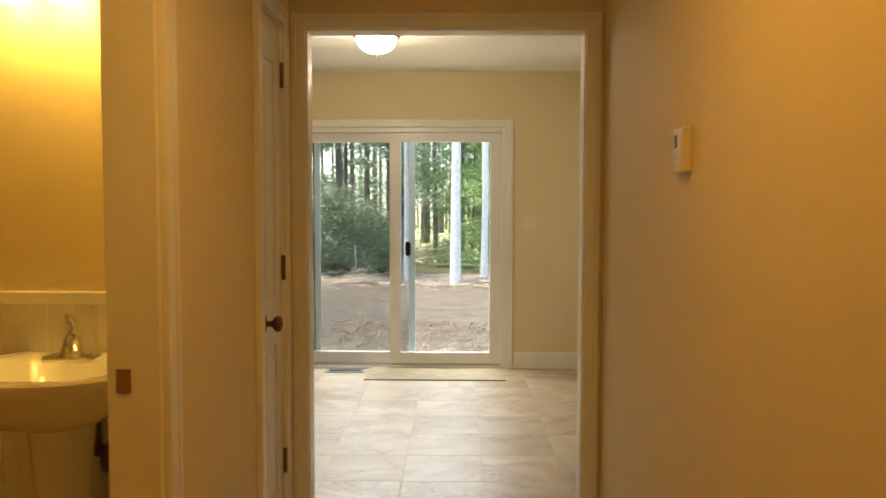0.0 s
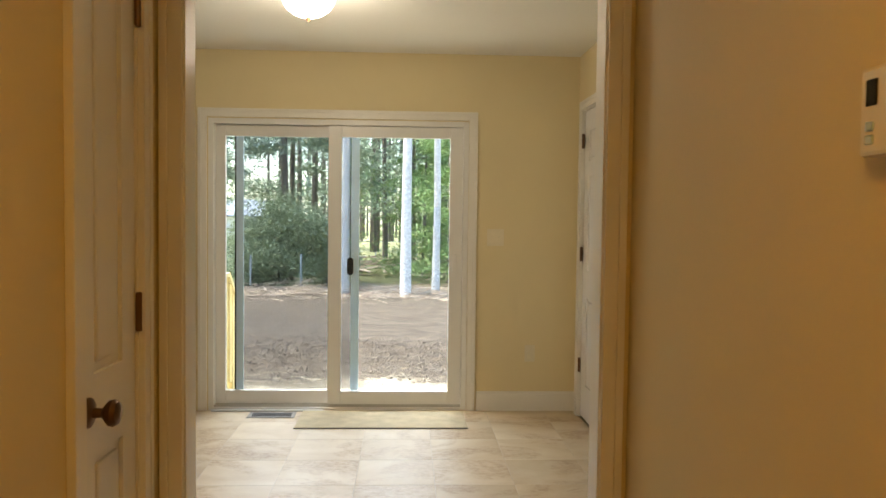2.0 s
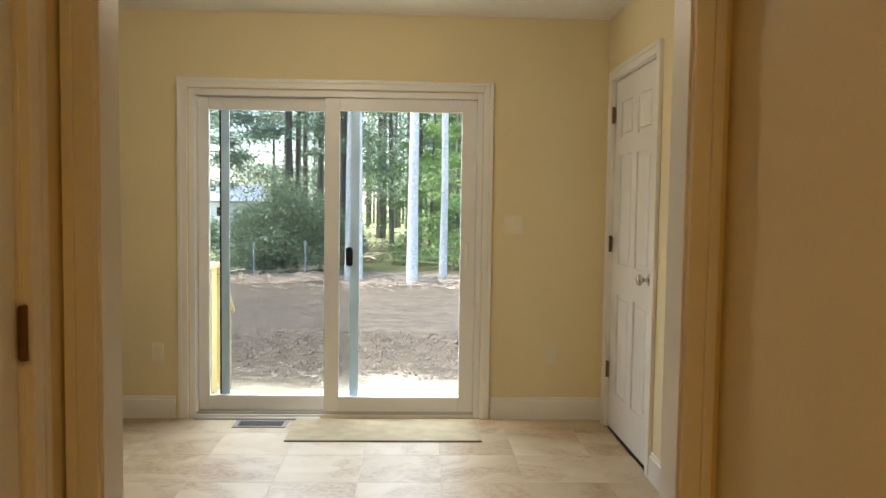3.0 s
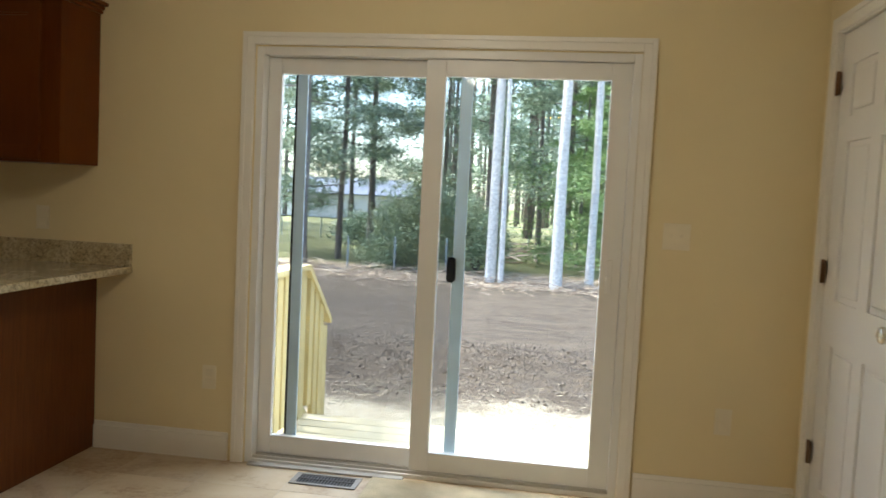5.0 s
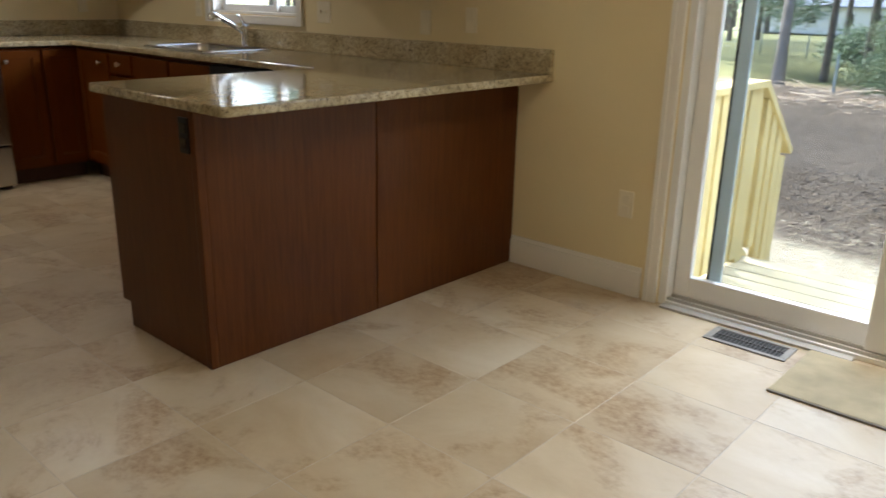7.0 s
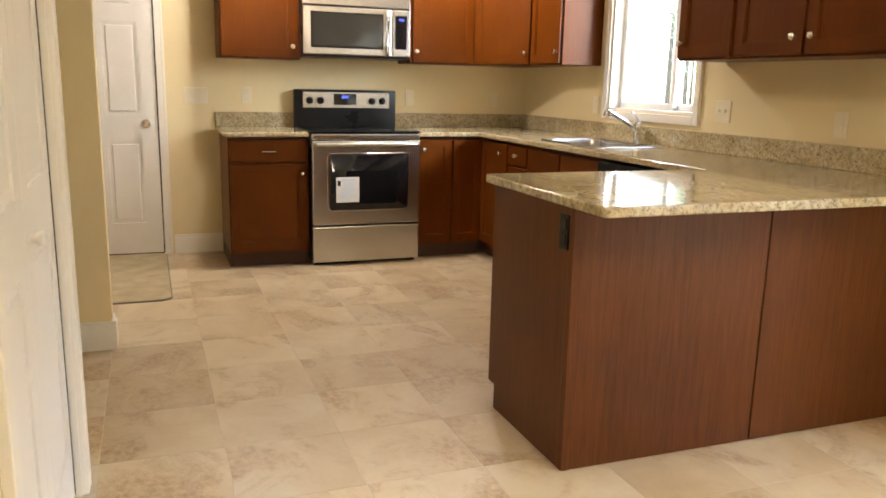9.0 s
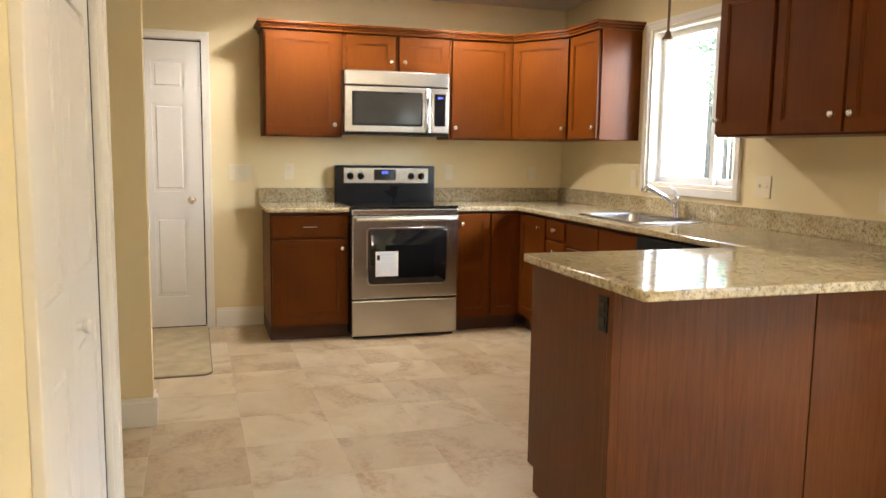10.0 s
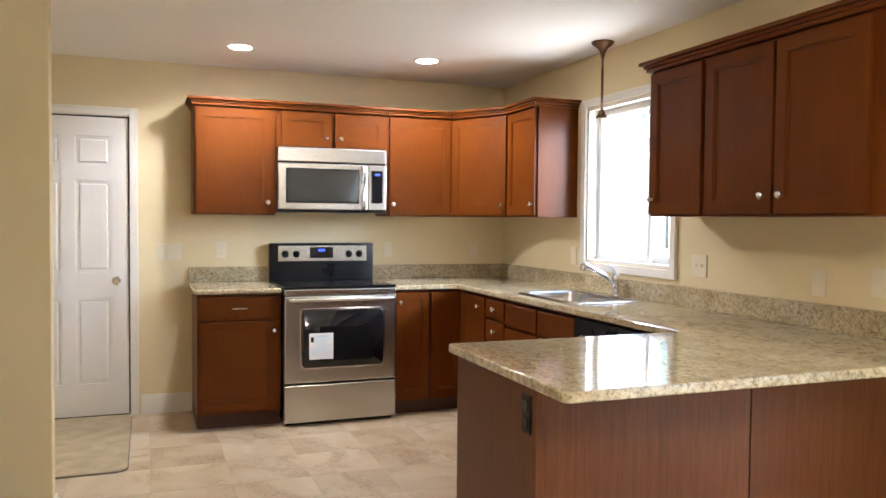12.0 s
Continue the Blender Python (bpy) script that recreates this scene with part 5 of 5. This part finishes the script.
def tree(at, h, r, bark, leaf, crown_from, spread, seed, label, limbs=22, per=60, size=0.28, lean=0.02, name="pine_tree"):
    rng = random.Random(seed)
    x, y = at
    z = land(x, y) - 0.1
    t = thing(name, pose(x, y, z), label, "tree", "yard trees")
    bm = bmesh.new()
    lx, ly = rng.uniform(-lean, lean), rng.uniform(-lean, lean)
    pts = [(lx * h * k / 6 + rng.uniform(-0.03, 0.03), ly * h * k / 6, h * k / 6) for k in range(7)]
    tube(bm, pts, [r * 1.25, r, r * 0.9, r * 0.78, r * 0.6, r * 0.4, r * 0.1], 10)
    spots = []
    for k in range(limbs):
        f = crown_from + (1 - crown_from) * (k + rng.random()) / limbs
        zz, a = h * f, rng.uniform(0, 6.3)
        ln = spread * (1.15 - f * 0.85) * rng.uniform(0.55, 1.15)
        base = Vector((lx * zz, ly * zz, zz))
        tip = base + Vector((math.cos(a) * ln, math.sin(a) * ln, rng.uniform(-0.25, 0.2) * ln))
        mid = (base + tip) / 2 + Vector((0, 0, 0.06 * ln))
        tube(bm, [base, mid, tip], [r * 0.22, r * 0.12, r * 0.04], 5)
        if leaf:
            for s in (0.45, 0.7, 0.9, 1.05):
                spots.append((base.lerp(tip, s) + Vector((rng.uniform(-0.2, 0.2), rng.uniform(-0.2, 0.2), 0)), ln * 0.30))
    part("trunk", bm, bark, t, smooth=True)
    if leaf:
        vs, fs = leaf_clumps(rng, spots, size, per)
        me = bpy.data.meshes.new("crown")
        me.from_pydata(vs, [], fs)
        me.materials.append(leaf)
        new("crown", me).parent = t


PALE = "tall pale grey trunk at the wood edge"
DARKP = "tall dark pine with sparse green boughs"
for k, (x, y, r, h) in enumerate(((1.345, 19.7, 0.155, 20), (2.34, 20.8, 0.115, 18), (-0.684, 20.6, 0.145, 20), (-0.33, 20.3, 0.075, 16))):
    tree((x, y), h, r, PALEB, PINE, 0.55, 2.7, 40 + k, PALE, 16, 110, 0.2, 0.012, "pale_tree")
tree((-7.48, 22.56), 22, 0.19, GREYB, PINE, 0.25, 4.3, 60, DARKP, 32, 190, 0.22)
for k, (x, y) in enumerate(((-7.51, 27.11), (-10.07, 26.5), (-3.85, 28.94), (-1.77, 30.77), (-13.12, 30.16), (1.64, 32.6), (-7.87, 33.82), (-16.17, 33.82), (-4.95, 37.48), (0.18, 38.7), (5.18, 31.38), (8.84, 35.04), (-21.05, 37.48), (-11.29, 42.36), (3.35, 41.14), (-18.5, 15.0), (-22.0, 17.0), (-16.5, 12.5), (-25.0, 20.0))):
    tree((x, y), 16 + (k * 7 % 5), 0.115 + 0.02 * (k % 4), BARK, PINE, 0.16 + 0.05 * (k % 4), 3.3, 70 + k, DARKP, 26, 130, 0.23, 0.03)
for k, (x, y, h) in enumerate(((3.74, 22.69, 8.1), (5.52, 24.9, 10.8), (3.05, 26.27, 12.2), (7.18, 23.52, 9.5), (4.56, 29.71, 13.5), (2.08, 30.4, 9.5), (8.55, 29.02, 13.5))):
    tree((x, y), h, 0.08, BARK, SPRUCE, 0.03, 2.05, 120 + k, "young light green conifer at the wood edge", 36, 150, 0.14, 0.03, "young_conifer")


def bush(at, rx, ry, h, seed, label, per=2600, size=0.13, leaf=SHRUB):
    rng = random.Random(seed)
    z = land(*at)
    b = thing("shrub", pose(at[0], at[1], z), label, "shrub")
    bm = bmesh.new()
    spots = []
    for k in range(26):
        a, u = rng.uniform(0, 6.3), rng.random() ** 0.5
        tip = Vector((math.cos(a) * rx * u, math.sin(a) * ry * u, h * rng.uniform(0.3, 1.0) * (1 - 0.45 * u)))
        tube(bm, [Vector((0, 0, -0.05)), tip * 0.5 + Vector((0, 0, 0.1)), tip], [0.035, 0.022, 0.006], 5)
        spots.append((tip, rx * 0.42))
    part("stems", bm, BARK, b)
    vs, fs = leaf_clumps(rng, spots, size, per // 26 * 2, 0.8, 0.45)
    me = bpy.data.meshes.new("foliage")
    me.from_pydata(vs, [], fs)
    me.materials.append(leaf)
    new("foliage", me).parent = b


bush((-3.21, 23.8), 1.65, 1.38, 3.72, 3, "large broad green shrub before the woods", 15000, 0.111)
bush((-1.7, 25.45), 1.03, 0.96, 2.61, 8, "lower green shrub behind the pale trunks", 9000, 0.111)
bush((-4.25, 22.97), 1.1, 0.83, 1.51, 9, "low scrubby green shrub near the metal stakes", 4500, 0.104)
bush((-5.6, 30), 1.3, 1.0, 1.6, 4, "rounded dark shrub by the fence", 1800, 0.16, PINE)
bush((-9.2, 38), 1.6, 1.2, 1.7, 6, "rounded dark shrub before the white house", 1800, 0.2, PINE)

# far woods
rng = random.Random(11)
vs, fs, spots = [], [], []
for _ in range(330):
    x, y = rng.uniform(-60, 45), rng.uniform(36, 75)
    if -16 < x * 45 / y < -8:
        continue
    r, h, b = rng.uniform(0.1, 0.22), rng.uniform(10, 17), len(vs)
    for zz, s in ((-0.8, 1), (h, 0.3)):
        for k in range(5):
            vs.append((x + r * s * math.cos(k * 1.257), y + r * s * math.sin(k * 1.257), zz))
    fs += [(b + k, b + (k + 1) % 5, b + 5 + (k + 1) % 5, b + 5 + k) for k in range(5)]
    for _ in range(7):
        zc = rng.uniform(0.12, 1) * h
        spots.append((Vector((x + rng.gauss(0, 1.4), y + rng.gauss(0, 1.2), zc)), 1.7))
stuff("far_tree_trunks", vs, fs, BARK, "dense dark trunks of the far woods")
stuff("far_foliage", *leaf_clumps(rng, spots, 0.42, 62), PINE, "green boughs of the far woods")
spots = [(Vector((rng.uniform(-1, 18), rng.uniform(29, 46), rng.uniform(-1.0, 4))), 1.5) for _ in range(170)]
stuff("undergrowth", *leaf_clumps(rng, spots, 0.2, 120), SPRUCE, "light green undergrowth of the woods")
stuff("far_deadfall", *scatter_sticks(rng, 60, -3.5, 4.5, 29, 36, 1.8, 5.5, 0.06, 0.6), TWIG, "leaning dead trunks in the woods")

# fence
fn = thing("wire_fence", pose(0, 0, 0), "galvanised wire fence with posts across the yard", "fence")
for k in range(15):
    x = -24 + k * 2.6
    bm = bmesh.new()
    turned(bm, [(0.035, -1.75), (0.035, -0.27), (0.02, -0.22)], (x, 44, 0), 8)
    part("post", bm, GALV, fn)
bm = bmesh.new()
tube(bm, [(-24, 44, -0.31), (12.4, 44, -0.31)], 0.022, 6)
part("top_rail", bm, GALV, fn)
for z in (-1.2, -0.95, -0.7, -0.5):
    bm = bmesh.new()
    tube(bm, [(-24, 44, z), (12.4, 44, z)], 0.006, 4)
    part("wire", bm, GALV, fn)
for k, (x, y) in enumerate(((-3.97, 21.59), (-2.32, 22.01), (-5.48, 21.32))):
    gp = thing("fence_stake", pose(x, y, land(x, y)), "short blue-green metal stake before the shrub", "stake", "metal stakes")
    bm = bmesh.new()
    turned(bm, [(0.035, -0.2), (0.035, 1.15), (0.02, 1.19)], seg=8)
    part("shaft", bm, GALV, gp)

# white house far off
hs = thing("house", pose(-20.8, 95, -1.5, 0, 0, 4), "single-storey white house with a grey roof among the trees", "house")
boxes("wall", [((-15.0, 0, -0.5), (4.6, 7, 2.5))], SIDING, hs)
bm = bmesh.new()
prof = [(-0.5, 2.45), (3.5, 4.5), (7.5, 2.45), (7.5, 2.62), (3.5, 4.7), (-0.5, 2.62)]
ends = [[bm.verts.new((x, y, z)) for y, z in prof] for x in (-15.4, 5.0)]
for k in range(6):
    bm.faces.new((ends[0][k], ends[0][(k + 1) % 6], ends[1][(k + 1) % 6], ends[1][k]))
bm.faces.new(ends[0][::-1])
bm.faces.new(ends[1])
part("roof", bm, ROOFM, hs)
for x in (-9.0, -5.0, -2.2, 1.0, 3.2):
    w = boxes("window", [((x - 0.5, -0.05, 0.6), (x + 0.5, 0.02, 1.9))], SIDING, hs, "", 0.02)
    boxes("pane", [((x - 0.4, -0.07, 0.7), (x + 0.4, -0.045, 1.8))], SMOKE, w)

# ---- floor tiles ----
bm = bmesh.new()
block(bm, (-0.1984, -0.1984, -0.010), (0.1984, 0.1984, 0.0), 0.001)
tile_mesh = mesh_of("tile", bm, TILE)
for i in range(-12, 11):
    for j in range(-11, 3):
        x, y = 0.295 + 0.4 * i - 0.2, -0.30 + 0.4 * j - 0.2
        nook = x < -1.2 and y > -4.6
        if x < WX - 0.2 or x > EX or y > 0.12 or not (nook or y > -3.3):
            continue
        t = new("tile", tile_mesh)
        t.parent = floor
        t.location = (x, y, 0.0)
        t.rotation_euler = (0, 0, math.pi / 2 * ((i * 7 + j * 3) % 2) * 2)
